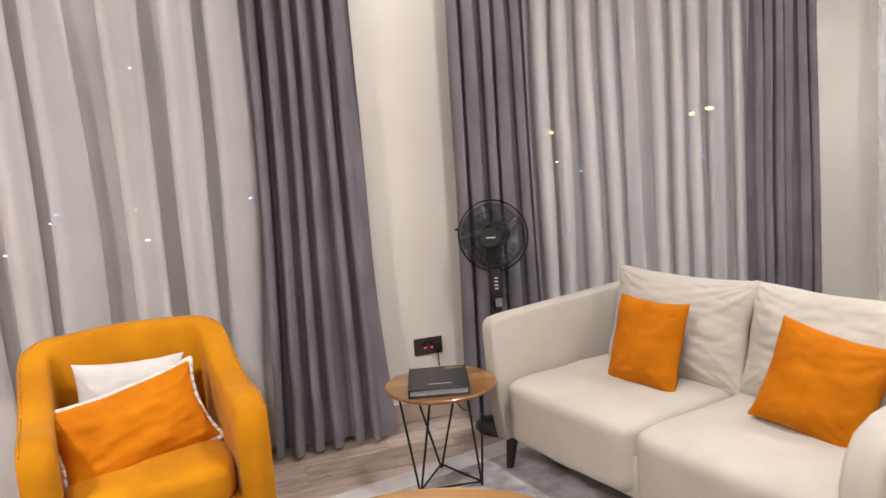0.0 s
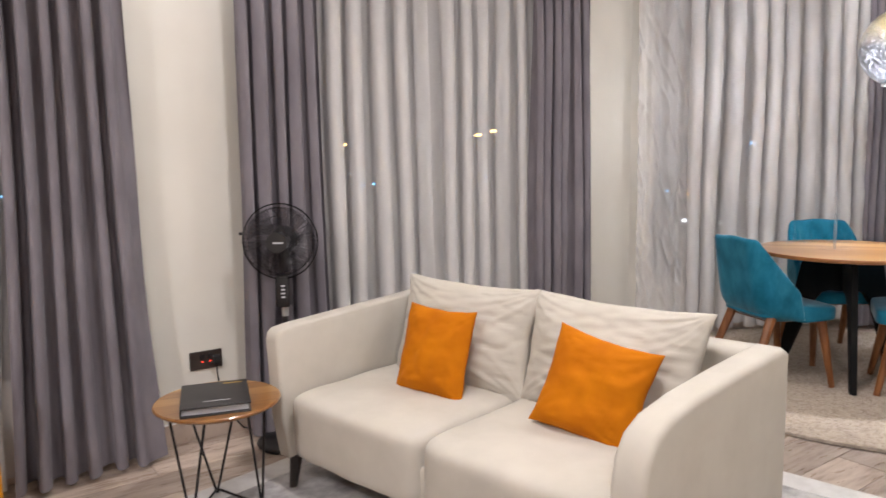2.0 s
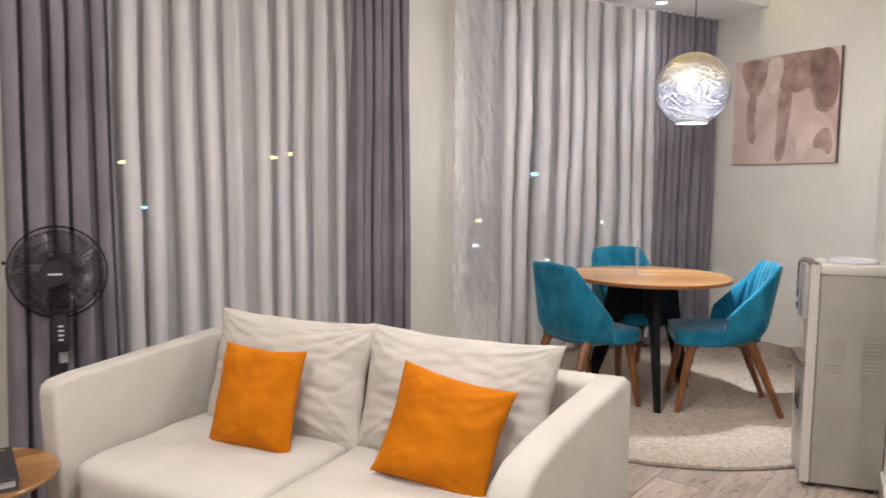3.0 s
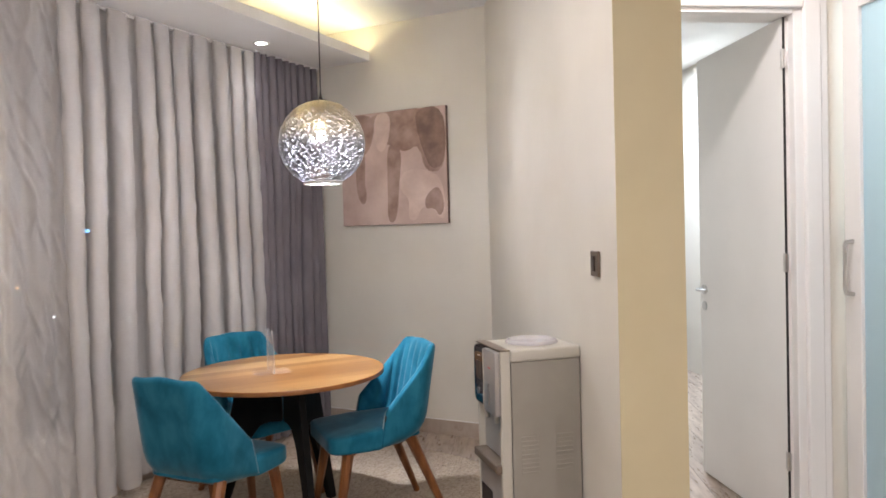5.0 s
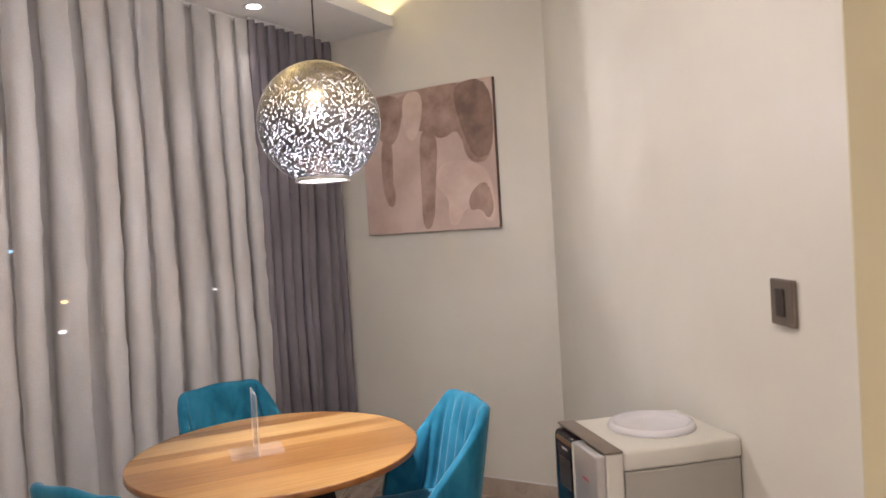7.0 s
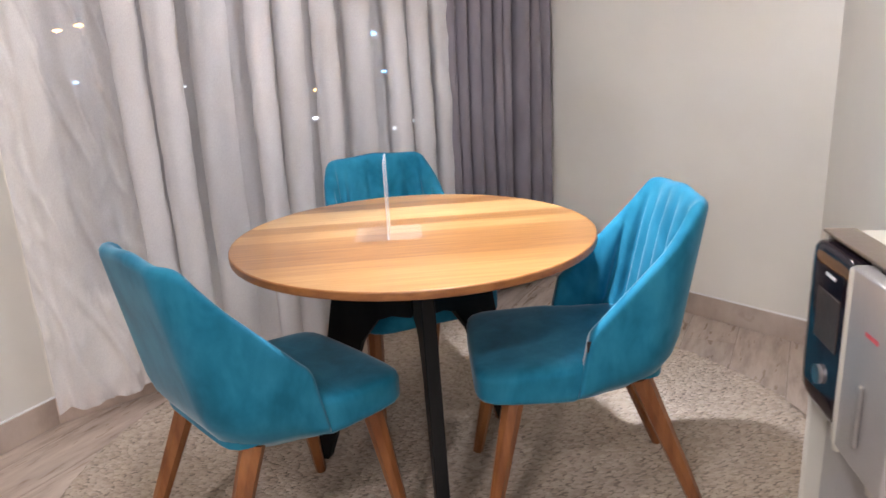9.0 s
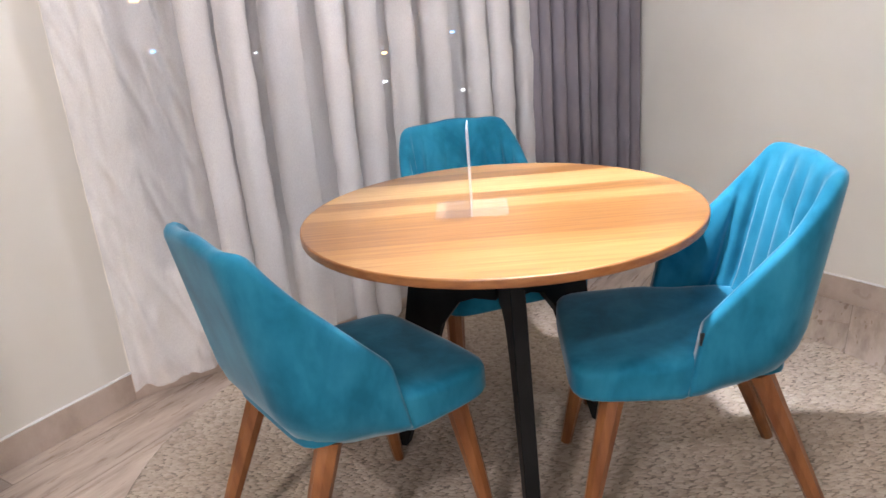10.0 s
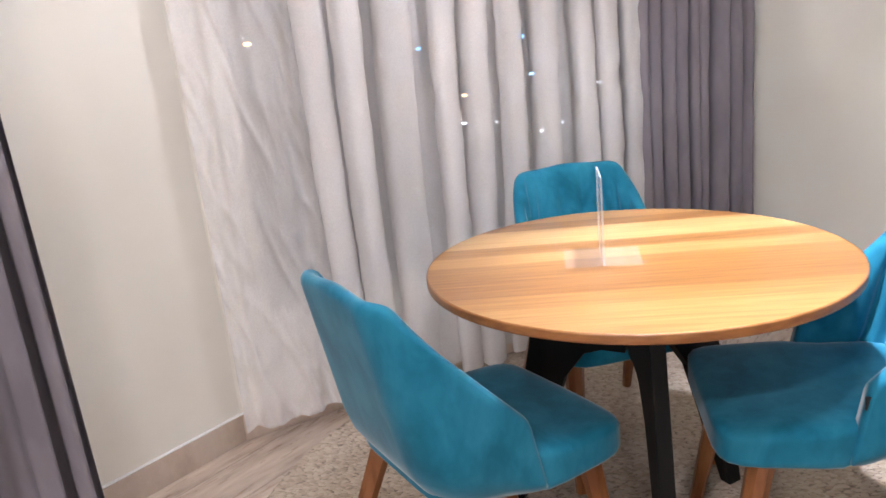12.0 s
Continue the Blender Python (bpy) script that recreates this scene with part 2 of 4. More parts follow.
m_disp_front = textured("dispenser_silver_front", (0.36, 0.345, 0.335), (0.42, 0.405, 0.392), 5, 0.3, 0.35)
m_collar = textured("collar_plastic", (0.50, 0.48, 0.49), (0.56, 0.54, 0.55), 5, 0.22, bump_scale=200, bump_strength=0.02)
m_disp_dark = textured("dispenser_brown_trim", (0.15, 0.115, 0.09), (0.19, 0.15, 0.12), 6, 0.35, 0.3)
m_disp_glass, _n, _l, _b = mat_base("glossy_black_panel", (0.012, 0.008, 0.012), 0.08)
m_shagbase = textured("rug_base", (0.21, 0.168, 0.128), (0.30, 0.245, 0.195), 26, 0.95, bump_scale=140, bump_strength=0.6, bump_dist=0.01)
m_red, _n, _l, _b = mat_base("red_led", (0.9, 0.03, 0.02), 0.4)
_b.inputs["Emission Color"].default_value, _b.inputs["Emission Strength"].default_value = (1, 0.06, 0.03, 1), 1.4
m_brownplate = textured("bronze_socket_plate", (0.055, 0.04, 0.034), (0.08, 0.06, 0.05), 15, 0.35, 0.4)
m_bar = textured("pale_print", (0.5, 0.5, 0.52), (0.6, 0.6, 0.62), 20, 0.5)
m_gold = textured("gold_print", (0.42, 0.27, 0.06), (0.5, 0.33, 0.09), 20, 0.4, 0.5)
m_redprint = textured("red_print", (0.5, 0.06, 0.08), (0.6, 0.09, 0.11), 20, 0.5)
m_paper = textured("paper", (0.55, 0.56, 0.6), (0.72, 0.72, 0.74), 60, 0.8, stretch=(0.3, 0.3, 8))


def rug_pile():
    m, n, l, b = mat_base("shag_pile", (0.5, 0.44, 0.38), 0.95)
    g = n.new("ShaderNodeNewGeometry")
    l.new(ramp(n, l, g.outputs["Random Per Island"], [(0.0, (0.32, 0.255, 0.195)), (0.3, (0.39, 0.315, 0.245)), (1.0, (0.46, 0.38, 0.305))]), b.inputs["Base Color"])
    b.inputs["Sheen Weight"].default_value = 0.2
    return m


m_pile = rug_pile()


def livingrug_material():
    m, n, l, b = mat_base("marbled_rug", (0.5, 0.48, 0.46), 0.95)
    v = mapped(n, l, (1, 1, 1))
    a = noise_tex(n, l, v, 3.2, 8, 0.68)
    l.new(ramp(n, l, a, [(0.34, (0.17, 0.155, 0.15)), (0.5, (0.36, 0.34, 0.33)), (0.62, (0.55, 0.53, 0.51))]), b.inputs["Base Color"])
    bump(n, l, b, noise_tex(n, l, v, 300, 2), 0.4, 0.003)
    return m


m_lrug = livingrug_material()
m_lrug_edge = textured("rug_border", (0.60, 0.575, 0.55), (0.70, 0.675, 0.65), 12, 0.95, bump_scale=300, bump_strength=0.4)


def stave_material(name, lo, mid, hi, rough=0.28):
    """Solid timber top glued up from staves of different tone, grain along x."""
    m, n, l, b = mat_base(name, mid, rough)
    tc = n.new("ShaderNodeTexCoord")
    sep = n.new("ShaderNodeSeparateXYZ")
    l.new(tc.outputs["Object"], sep.inputs[0])
    wob = noise_tex(n, l, mapped(n, l, (0.6, 5, 1)), 2, 2)
    mul = n.new("ShaderNodeMath")
    mul.operation = "MULTIPLY_ADD"
    mul.inputs[1].default_value = 13.0
    l.new(sep.outputs["Y"], mul.inputs[0])
    wm = n.new("ShaderNodeMath")
    wm.operation = "MULTIPLY"
    wm.inputs[1].default_value = 0.10
    l.new(wob, wm.inputs[0])
    l.new(wm.outputs[0], mul.inputs[2])
    fl = n.new("ShaderNodeMath")
    fl.operation = "FLOOR"
    l.new(mul.outputs[0], fl.inputs[0])
    wn = n.new("ShaderNodeTexWhiteNoise")
    wn.noise_dimensions = "1D"
    l.new(fl.outputs[0], wn.inputs["W"])
    grain = noise_tex(n, l, mapped(n, l, (1.2, 26, 4)), 4, 6, 0.6)
    mix = n.new("ShaderNodeMath")
    mix.operation = "MULTIPLY_ADD"
    mix.inputs[1].default_value = 0.45
    l.new(wn.outputs["Value"], mix.inputs[0])
    gm = n.new("ShaderNodeMath")
    gm.operation = "MULTIPLY"
    gm.inputs[1].default_value = 0.62
    l.new(grain, gm.inputs[0])
    l.new(gm.outputs[0], mix.inputs[2])
    l.new(ramp(n, l, mix.outputs[0], [(0.22, lo), (0.5, mid), (0.80, hi)]), b.inputs["Base Color"])
    b.inputs["Coat Weight"].default_value = 0.35
    b.inputs["Coat Roughness"].default_value = 0.16
    bump(n, l, b, grain, 0.05, 0.001)
    return m


m_top = stave_material("table_timber", (0.16, 0.060, 0.015), (0.30, 0.142, 0.040), (0.45, 0.275, 0.11))
m_edge = textured("table_edge_timber", (0.20, 0.072, 0.020), (0.30, 0.125, 0.038), 6, 0.35, stretch=(3, 3, 12))


def globe_material(name, low, high, rough, metal):
    """Perforated metal globe: brass on top, steel below, small irregular holes."""
    m, n, l, b = mat_base(name, high, rough, metal)
    out = n["Material Output"]
    tc = n.new("ShaderNodeTexCoord")
    vor = n.new("ShaderNodeTexVoronoi")
    vor.inputs["Scale"].default_value = 185
    warp = n.new("ShaderNodeVectorMath")
    warp.operation = "MULTIPLY_ADD"
    nz = n.new("ShaderNodeTexNoise")
    nz.inputs["Scale"].default_value = 40
    l.new(tc.outputs["Object"], nz.inputs["Vector"])
    l.new(nz.outputs["Color"], warp.inputs[0])
    warp.inputs[1].default_value = (0.005, 0.005, 0.005)
    l.new(tc.outputs["Object"], warp.inputs[2])
    long = n.new("ShaderNodeVectorMath")
    long.operation = "MULTIPLY"
    long.inputs[1].default_value = (1.0, 1.0, 0.6)
    l.new(warp.outputs[0], long.inputs[0])
    l.new(long.outputs[0], vor.inputs["Vector"])
    sep = n.new("ShaderNodeSeparateXYZ")
    l.new(tc.outputs["Object"], sep.inputs[0])
    l.new(ramp(n, l, sep.outputs["Z"], [(0.0, low), (0.08, high)]), b.inputs["Base Color"])
    size = n.new("ShaderNodeMapRange")
    size.inputs["From Min"].default_value, size.inputs["From Max"].default_value = 0.10, 0.20
    size.inputs["To Min"].default_value, size.inputs["To Max"].default_value = 0.395, 0.25
    l.new(sep.outputs["Z"], size.inputs[0])
    lt = n.new("ShaderNodeMath")
    lt.operation = "LESS_THAN"
    l.new(vor.outputs["Distance"], lt.inputs[0])
    l.new(size.outputs[0], lt.inputs[1])
    tp = n.new("ShaderNodeBsdfTransparent")
    mx = n.new("ShaderNodeMixShader")
    l.new(lt.outputs[0], mx.inputs[0])
    l.new(b.outputs[0], mx.inputs[1])
    l.new(tp.outputs[0], mx.inputs[2])
    l.new(mx.outputs[0], out.inputs[0])
    return m


m_globe = globe_material("perforated_globe", (0.20, 0.19, 0.185), (0.56, 0.46, 0.27), 0.28, 1.0)
# dark inner shell, added so the globe's inside glows less
m_dimmer = globe_material("globe_dimmer", (0.035, 0.035, 0.04), (0.03, 0.025, 0.018), 0.7, 0.0)


def glow(name, colour, strength):
    m, n, l, b = mat_base(name, (0.8, 0.8, 0.8), 0.5)
    b.inputs["Emission Color"].default_value = (*colour, 1)
    b.inputs["Emission Strength"].default_value = strength
    return m


m_bulb = glow("led_bulb", (0.82, 0.90, 1.0), 5)
m_cove = glow("cove_led_strip", (1.0, 0.86, 0.50), 62)
m_disc = glow("downlight_lens", (1.0, 0.97, 0.93), 25)
m_clear, _n, _l, _b = mat_base("clear_acrylic", (0.85, 0.84, 0.86), 0.12)
_b.inputs["Alpha"].default_value = 0.3
m_foot, _n, _l, _b = mat_base("clear_acrylic_foot", (0.7, 0.69, 0.72), 0.12)
_b.inputs["Alpha"].default_value = 0.05
m_glass, _n, _l, _b = mat_base("window_glass", (0.9, 0.93, 0.95), 0.0)
_b.inputs["Transmission Weight"].default_value = 1.0
_b.inputs["IOR"].default_value = 1.05
m_frost, _n, _l, _b = mat_base("frosted_glass", (0.72, 0.86, 0.92), 0.5)
_b.inputs["Transmission Weight"].default_value = 0.75
m_frame = textured("dark_window_frame", (0.03, 0.03, 0.032), (0.05, 0.05, 0.052), 10, 0.4, 0.5)


def canvas_material(name, dark, light, scale):
    return textured(name, dark, light, scale, 0.75, bump_scale=500, bump_strength=0.25, bump_dist=0.001)


m_canvas = canvas_material("canvas_ground", (0.50, 0.36, 0.31), (0.64, 0.49, 0.43), 4)
m_canvas_dark = canvas_material("canvas_umber", (0.17, 0.105, 0.085), (0.30, 0.195, 0.155), 9)
m_canvas_mid = canvas_material("canvas_rose_brown", (0.27, 0.17, 0.135), (0.44, 0.305, 0.25), 9)
m_canvas_light = canvas_material("canvas_pale_rose", (0.58, 0.43, 0.37), (0.72, 0.57, 0.50), 6)
m_canvas_side = canvas_material("canvas_side", (0.10, 0.06, 0.05), (0.16, 0.10, 0.08), 8)
def wall_run(name, a, b, openings=(), t=0.2, z1=CEIL, mat=None):
    """A straight wall from a to b, its thickness on the outer side, with openings (x0, x1, z0, z1) through it."""
    m, L = segment(a, b)
    bm = bmesh.new()
    x = 0.0
    for x0, x1, z0, zt in sorted(openings):
        if x0 > x:
            bm_box(bm, (x, 0, 0), (x0, t, z1))
        if z0 > 0:
            bm_box(bm, (x0, 0, 0), (x1, t, z0))
        if zt < z1:
            bm_box(bm, (x0, 0, zt), (x1, t, z1))
        x = x1
    bm_box(bm, (x, 0, 0), (L, t, z1))
    return tagged(part(name, bm, mat or m_wall, m=m), kind="structure")


def run_x(x):
    """Distance along the long window wall of a point at x."""
    return (x - LEFT_END[0]) * math.hypot(1, SLOPE)


wall_run("wall_north_west", LEFT_END, BEND, [(run_x(-2.8), run_x(-0.32), 0.42, 2.60), (run_x(0.5), run_x(2.2), 0.42, 2.60)])
wall_run("wall_north", BEND, CORNER, [(0.17, 2.10, 0.42, 2.60)])
wall_run("wall_east", CORNER, KINK)
tagged(part("wall_diagonal", prism([KINK, END_A, END_B, (5.74, 3.57), (5.60, 3.50), (5.45, 3.45)], 0, CEIL), m_wall), kind="structure")
wall_run("wall_south", (3.1, -2.6), (-3.2, -2.6))
wall_run("wall_west", (-3.2, -2.6), LEFT_END)
GD = Vector((-0.829, -0.559, 0))
GLASS_END = (P_CORNER[0] + GD.x * 1.75, P_CORNER[1] + GD.y * 1.75)
wall_run("wall_south_east", GLASS_END, (3.1, -2.6))

# thin sheet that carries the yellow-lit tone of the wall's end
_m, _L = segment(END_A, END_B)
tagged(part("wall_end", box((-0.003, -0.004, 0), (_L + 0.002, 0.0, CEIL - 0.001)), m_warmlit, m=_m), "end of the diagonal wall, warm yellow light put into its colour", "wall", kind="structure")
# windows: frame, sash bars and panes
def window(name, m, L, z0, z1, cols):
    ob = thing(name, m, "dark framed window onto the night behind the curtains", "window", kind="structure")
    for nm, lo, hi in (("window_frame", (0, 0.06, z0), (L, 0.12, z0 + 0.06)), ("window_frame", (0, 0.06, z1 - 0.06), (L, 0.12, z1))):
        part(nm, box(lo, hi, 0.004, 1), m_frame, ob)
    for i in range(cols + 1):
        x = i * (L - 0.06) / cols
        part("mullion", box((x, 0.062, z0 + 0.06), (x + 0.06, 0.118, z1 - 0.06), 0.004, 1), m_frame, ob)
    for i in range(cols):
        x = i * (L - 0.06) / cols + 0.06
        p = part("pane", box((x, 0.087, z0 + 0.06), (x + (L - 0.06) / cols - 0.06, 0.093, z1 - 0.06)), m_glass, ob)
        p.visible_shadow = False
    part("window_sill", box((0, 0.005, z0 - 0.03), (L, 0.06, z0 - 0.002), 0.004, 1), m_white, ob)
    return ob


mw, _ = segment(LEFT_END, BEND)
window("window_1", mw @ pose(run_x(-2.8), 0, 0), run_x(-0.32) - run_x(-2.8), 0.42, 2.60, 3)
window("window_2", mw @ pose(run_x(0.5), 0, 0), run_x(2.2) - run_x(0.5), 0.42, 2.60, 2)
mn, _ = segment(BEND, CORNER)
window("window_3", mn @ pose(0.17, 0, 0), 1.93, 0.42, 2.60, 2)

# ceiling and the lowered strip along the windows, with its light cove
tagged(part("ceiling", prism([(-3.5, -2.9), (10.2, -2.9), (10.2, 6.3), (-3.5, 6.3)], CEIL, CEIL + 0.12), m_ceil), kind="structure")
SD = 0.66
FRONT = BEND[1] - SD
_k = SD * math.hypot(1, SLOPE)
bx = BEND[0] + SD * (math.hypot(1, SLOPE) - 1) / SLOPE
tagged(part("soffit", prism([(LEFT_END[0], LEFT_END[1] - 0.02), BEND, CORNER, (5.25, FRONT), (bx, FRONT), (LEFT_END[0], wall_y(LEFT_END[0]) - _k)], SOFFIT, SOFFIT + 0.035), m_ceil), kind="structure")
tagged(part("soffit_lip", prism([(LEFT_END[0], wall_y(LEFT_END[0]) - _k), (bx, FRONT), (5.25, FRONT), (5.25, FRONT + 0.025), (bx - 0.005, FRONT + 0.025), (LEFT_END[0], wall_y(LEFT_END[0]) - _k + 0.027)], SOFFIT + 0.035, SOFFIT + 0.062), m_ceil), kind="structure")
part("cove_strip", box((bx + 0.05, FRONT + 0.07, SOFFIT + 0.0355), (5.22, FRONT + 0.085, SOFFIT + 0.043)), m_cove)
tagged(bpy.data.objects["cove_strip"], "warm yellow light strip lying in the ceiling cove", "light strip")
# strip carried on along the long windows, out of view, added for yellow light
ms, _ = segment((LEFT_END[0], wall_y(LEFT_END[0]) - _k), (bx, FRONT))
tagged(part("cove_strip", box((0.1, 0.07, SOFFIT + 0.0355), (6.3, 0.085, SOFFIT + 0.043)), m_cove, m=ms), "warm yellow light strip lying in the ceiling cove", "light strip")


def downlight(x, y, z, watts, colour, spot=95):
    ob = thing("downlight", pose(x, y, z), "small round white recessed downlight, lit", "ceiling light", "recessed downlights")
    part("trim_ring", lathe([(0.036, -0.002), (0.052, -0.006), (0.055, -0.001), (0.036, 0.004)], 32), m_white, ob, smooth=True)
    part("lens", lathe([(0, -0.0015), (0.035, -0.0015)], 24), m_disc, ob, "glowing white lens")
    lamp("downlight_beam", "SPOT", pose(x, y, z - 0.02), watts, colour, 0.03, spot)


# skirting of the floor's tile
def skirting(name, a, b, h=0.10):
    m, L = segment(a, b)
    run = part(name, box((0, -0.012, 0), (L, 0, h), 0.002, 1), m_plank, m=m)
    tagged(run, "grey-brown tile skirting along the wall", "baseboard", kind="structure")
    part("caulk_bead", box((0, -0.0105, h + 0.0003), (L, 0, h + 0.006), 0.002, 1), m_white, run, "white sealant line on top")


skirting("baseboard", LEFT_END, BEND)
skirting("baseboard", BEND, CORNER)
skirting("baseboard", CORNER, KINK)
skirting("baseboard", KINK, END_A)
skirting("baseboard", (END_A[0] - 0.005, END_A[1]), (END_B[0] - 0.005, END_B[1]))

# ---- lobby door, its frame, the bedroom behind it and the glazed door beside it
DD = Vector((0.559, -0.829, 0))
ang_d = math.degrees(math.atan2(DD.y, DD.x))
MD = pose(HINGE[0], HINGE[1], 0, 0, 0, ang_d)
DOOR_H = 2.31
bmw = box((0.06, 0, 0), (0.26, 0.14, CEIL))
bm_box(bmw, (-1.0, 0, DOOR_H + 0.03), (0.06, 0.14, CEIL))
tagged(part("wall_lobby", bmw, m_wall, m=MD), kind="structure")
fr = thing("door_frame", MD, "white painted door frame with moulded architrave", "door frame", kind="structure")
part("jamb", box((0.005, -0.005, 0), (0.058, 0.145, DOOR_H + 0.03), 0.004), m_white, fr)
part("architrave", box((0.045, -0.024, 0), (0.125, -0.0005, DOOR_H + 0.10), 0.008, 3), m_white, fr)
part("architrave_bead", box((0.125, -0.014, 0), (0.16, -0.0005, DOOR_H + 0.13), 0.005, 2), m_white, fr)
part("head", box((-1.0, -0.005, DOOR_H), (0.004, 0.145, DOOR_H + 0.028), 0.003), m_white, fr)
part("head_architrave", box((-1.0, -0.024, DOOR_H + 0.02), (0.044, -0.0005, DOOR_H + 0.10), 0.008, 3), m_white, fr)
door = thing("door_1", pose(HINGE[0] + 0.012, HINGE[1] + 0.012, 0, 0, 0, 33.0), "plain white flush door standing open into the bedroom", "door", kind="structure")
part("leaf", box((0.02, -0.02, 0.012), (0.84, 0.02, DOOR_H - 0.006), 0.003), m_white, door)
for z in (0.33, 1.22, 2.12):
    h = part("hinge", box((-0.012, 0.0205, z - 0.04), (0.030, 0.024, z + 0.04), 0.002, 1), m_chrome, door, "steel butt hinge")
    part("knuckle", rod((0.006, 0.028, z - 0.042), (0.006, 0.028, z + 0.042), 0.006), m_chrome, h)
hd = part("handle", bm_tube(bmesh.new(), [(0.785, 0.021, 1.04), (0.785, 0.065, 1.04), (0.68, 0.065, 1.04)], 0.009), m_chrome, door, "chrome lever handle")
part("rose", rod((0.785, 0.0205, 1.04), (0.785, 0.028, 1.04), 0.026, n=24), m_chrome, hd)
# black strip standing in for the dark gap between leaf and jamb
part("gap_shade", box((0.0165, 0.009, 0.012), (0.0195, 0.0195, DOOR_H - 0.006)), m_black, door, "black strip in place of the shaded hinge gap")
part("escutcheon", rod((0.785, 0.0205, 0.95), (0.785, 0.027, 0.95), 0.024, n=24), m_chrome, door)

MG, _ = segment(P_CORNER, GLASS_END)
gd = thing("door_2", MG, "white framed door with a frosted pale blue glass pane", "door", kind="structure")
part("stile", box((0.03, -0.02, 0.01), (0.13, 0.02, 2.40), 0.004), m_white, gd)
part("stile", box((0.80, -0.02, 0.01), (0.90, 0.02, 2.40), 0.004), m_white, gd)
part("rail", box((0.131, -0.02, 2.30), (0.799, 0.02, 2.40), 0.004), m_white, gd)
part("rail", box((0.131, -0.02, 0.01), (0.799, 0.02, 0.16), 0.004), m_white, gd)
part("pane", box((0.131, -0.004, 0.161), (0.799, 0.004, 2.299)), m_frost, gd, "frosted pale blue glass")
part("pull_handle", bm_tube(bmesh.new(), [(0.085, -0.021, 1.08), (0.085, -0.055, 1.085), (0.085, -0.060, 1.10), (0.085, -0.060, 1.29), (0.085, -0.055, 1.305), (0.085, -0.021, 1.31)], 0.009), m_chrome, gd, "steel D-shaped pull handle")
part("lock_plate", box((0.022, -0.012, 1.27), (0.0295, 0.012, 1.38)), m_black, gd)
bmg = box((0.91, 0.0, 0), (1.75, 0.1, CEIL))
bm_box(bmg, (0.0, 0.0, 2.42), (0.91, 0.1, CEIL))
tagged(part("wall_glazed", bmg, m_wall, m=MG), kind="structure")
# small lit washroom behind the frosted pane
for lo, hi in (((-0.2, 1.4), (2.0, 1.5)), ((-0.3, 0.15), (-0.2, 1.5)), ((2.0, 0.12), (2.1, 1.5))):
    tagged(part("wall_washroom", box((*lo, 0), (*hi, CEIL)), m_white, m=MG), kind="structure")

# bedroom
V34 = Vector((0.829, 0.559, 0))
tagged(part("wall_bedroom_right", box((0, -0.1, 0), (6.5, 0, CEIL)), m_wall, m=pose(5.15, 0.62, 0, 0, 0, 34)), kind="structure")
tagged(part("wall_bedroom_corner", box((0.26, 0.02, 0), (1.4, 0.12, CEIL)), m_wall, m=MD), kind="structure")
FAR = pose(8.75, 3.70, 0, 0, 0, 34 + 90)
tagged(part("wall_bedroom_far", box((-3.0, -0.12, 0), (3.0, 0.0, CEIL)), m_wall, m=FAR), kind="structure")
tagged(part("wall_bedroom_left", box((2.2, -0.0, 0), (7.0, 0.1, CEIL)), m_wall, m=pose(3.85, 2.42, 0, 0, 0, 34)), kind="structure")
tagged(part("bedroom_pelmet", box((-2.6, 0.002, 2.66), (2.6, 0.22, CEIL - 0.002), 0.004), m_ceil, m=FAR), kind="structure")


# floor: wood-look tiles laid along the windows
floor = tagged(part("floor", prism([(-3.5, -2.9), (10.2, -2.9), (10.2, 6.3), (-3.5, 6.3)], -0.12, -0.002), m_grout), "grey-brown wood-look tile floor", "floor", kind="structure")
# ---------------------------------------------------------------- curtains
def curtain(name, a, b, z0, z1, folds, amp, mat, label, seed, crease=0.0, flare=0.0, group="", rows=22, cols=16, lap=0.45):
    """Hanging cloth in uneven folds between a and b; pinched at the top, looser at the hem."""
    m, L = segment(a, b)
    rnd = random.Random(seed)
    warp = [rnd.uniform(-0.42, 0.42) for _ in range(folds + 3)]
    size = [rnd.uniform(0.45, 1.15) for _ in range(folds + 3)]
    nu, nv = folds * cols + 1, rows

    def f(u, v):
        z = z1 + (z0 - z1) * v
        ph = u * folds
        i = int(min(ph, folds - 1e-6))
        k = ph - i
        w = warp[i] * (1 - k) + warp[i + 1] * k
        s = size[i] * (1 - k) + size[i + 1] * k
        t = 2 * math.pi * (ph + w * (0.25 + 0.75 * v) + 0.25 * noise.noise((ph * 0.5, v * 1.5, seed)))
        d = amp * s * (0.45 + 0.55 * smoothstep(0, 0.35, v)) * (math.sin(t) + 0.28 * math.sin(2 * t + 1.0 + seed))
        x = u * L - lap * amp * math.sin(2 * t) + (u - 0.5) * flare * v * v
        d += 0.012 * noise.noise((x * 3, z * 1.2, seed * 3.1))
        if crease:
            q = noise.noise(((x * 0.93 + z * 0.37) * 15, (z * 0.93 - x * 0.37) * 2.6, seed * 1.7))
            q2 = noise.noise(((x * 0.85 - z * 0.53) * 19, (z * 0.85 + x * 0.53) * 3.4, seed * 2.3))
            d += crease * ((1 - min(1, abs(q) * 3)) ** 2 * 0.8 + (1 - min(1, abs(q2) * 3.5)) ** 2 * 0.45)
        zz = z + (0.02 * noise.noise((x * 4, 7, seed)) - 0.006 * math.sin(t)) * smoothstep(0.9, 1, v)
        return (x, -d, zz)

    ob = thing(name, m, label, "curtain", group)
    part("cloth", grid_surface(f, nu, nv), mat, ob, smooth=True)
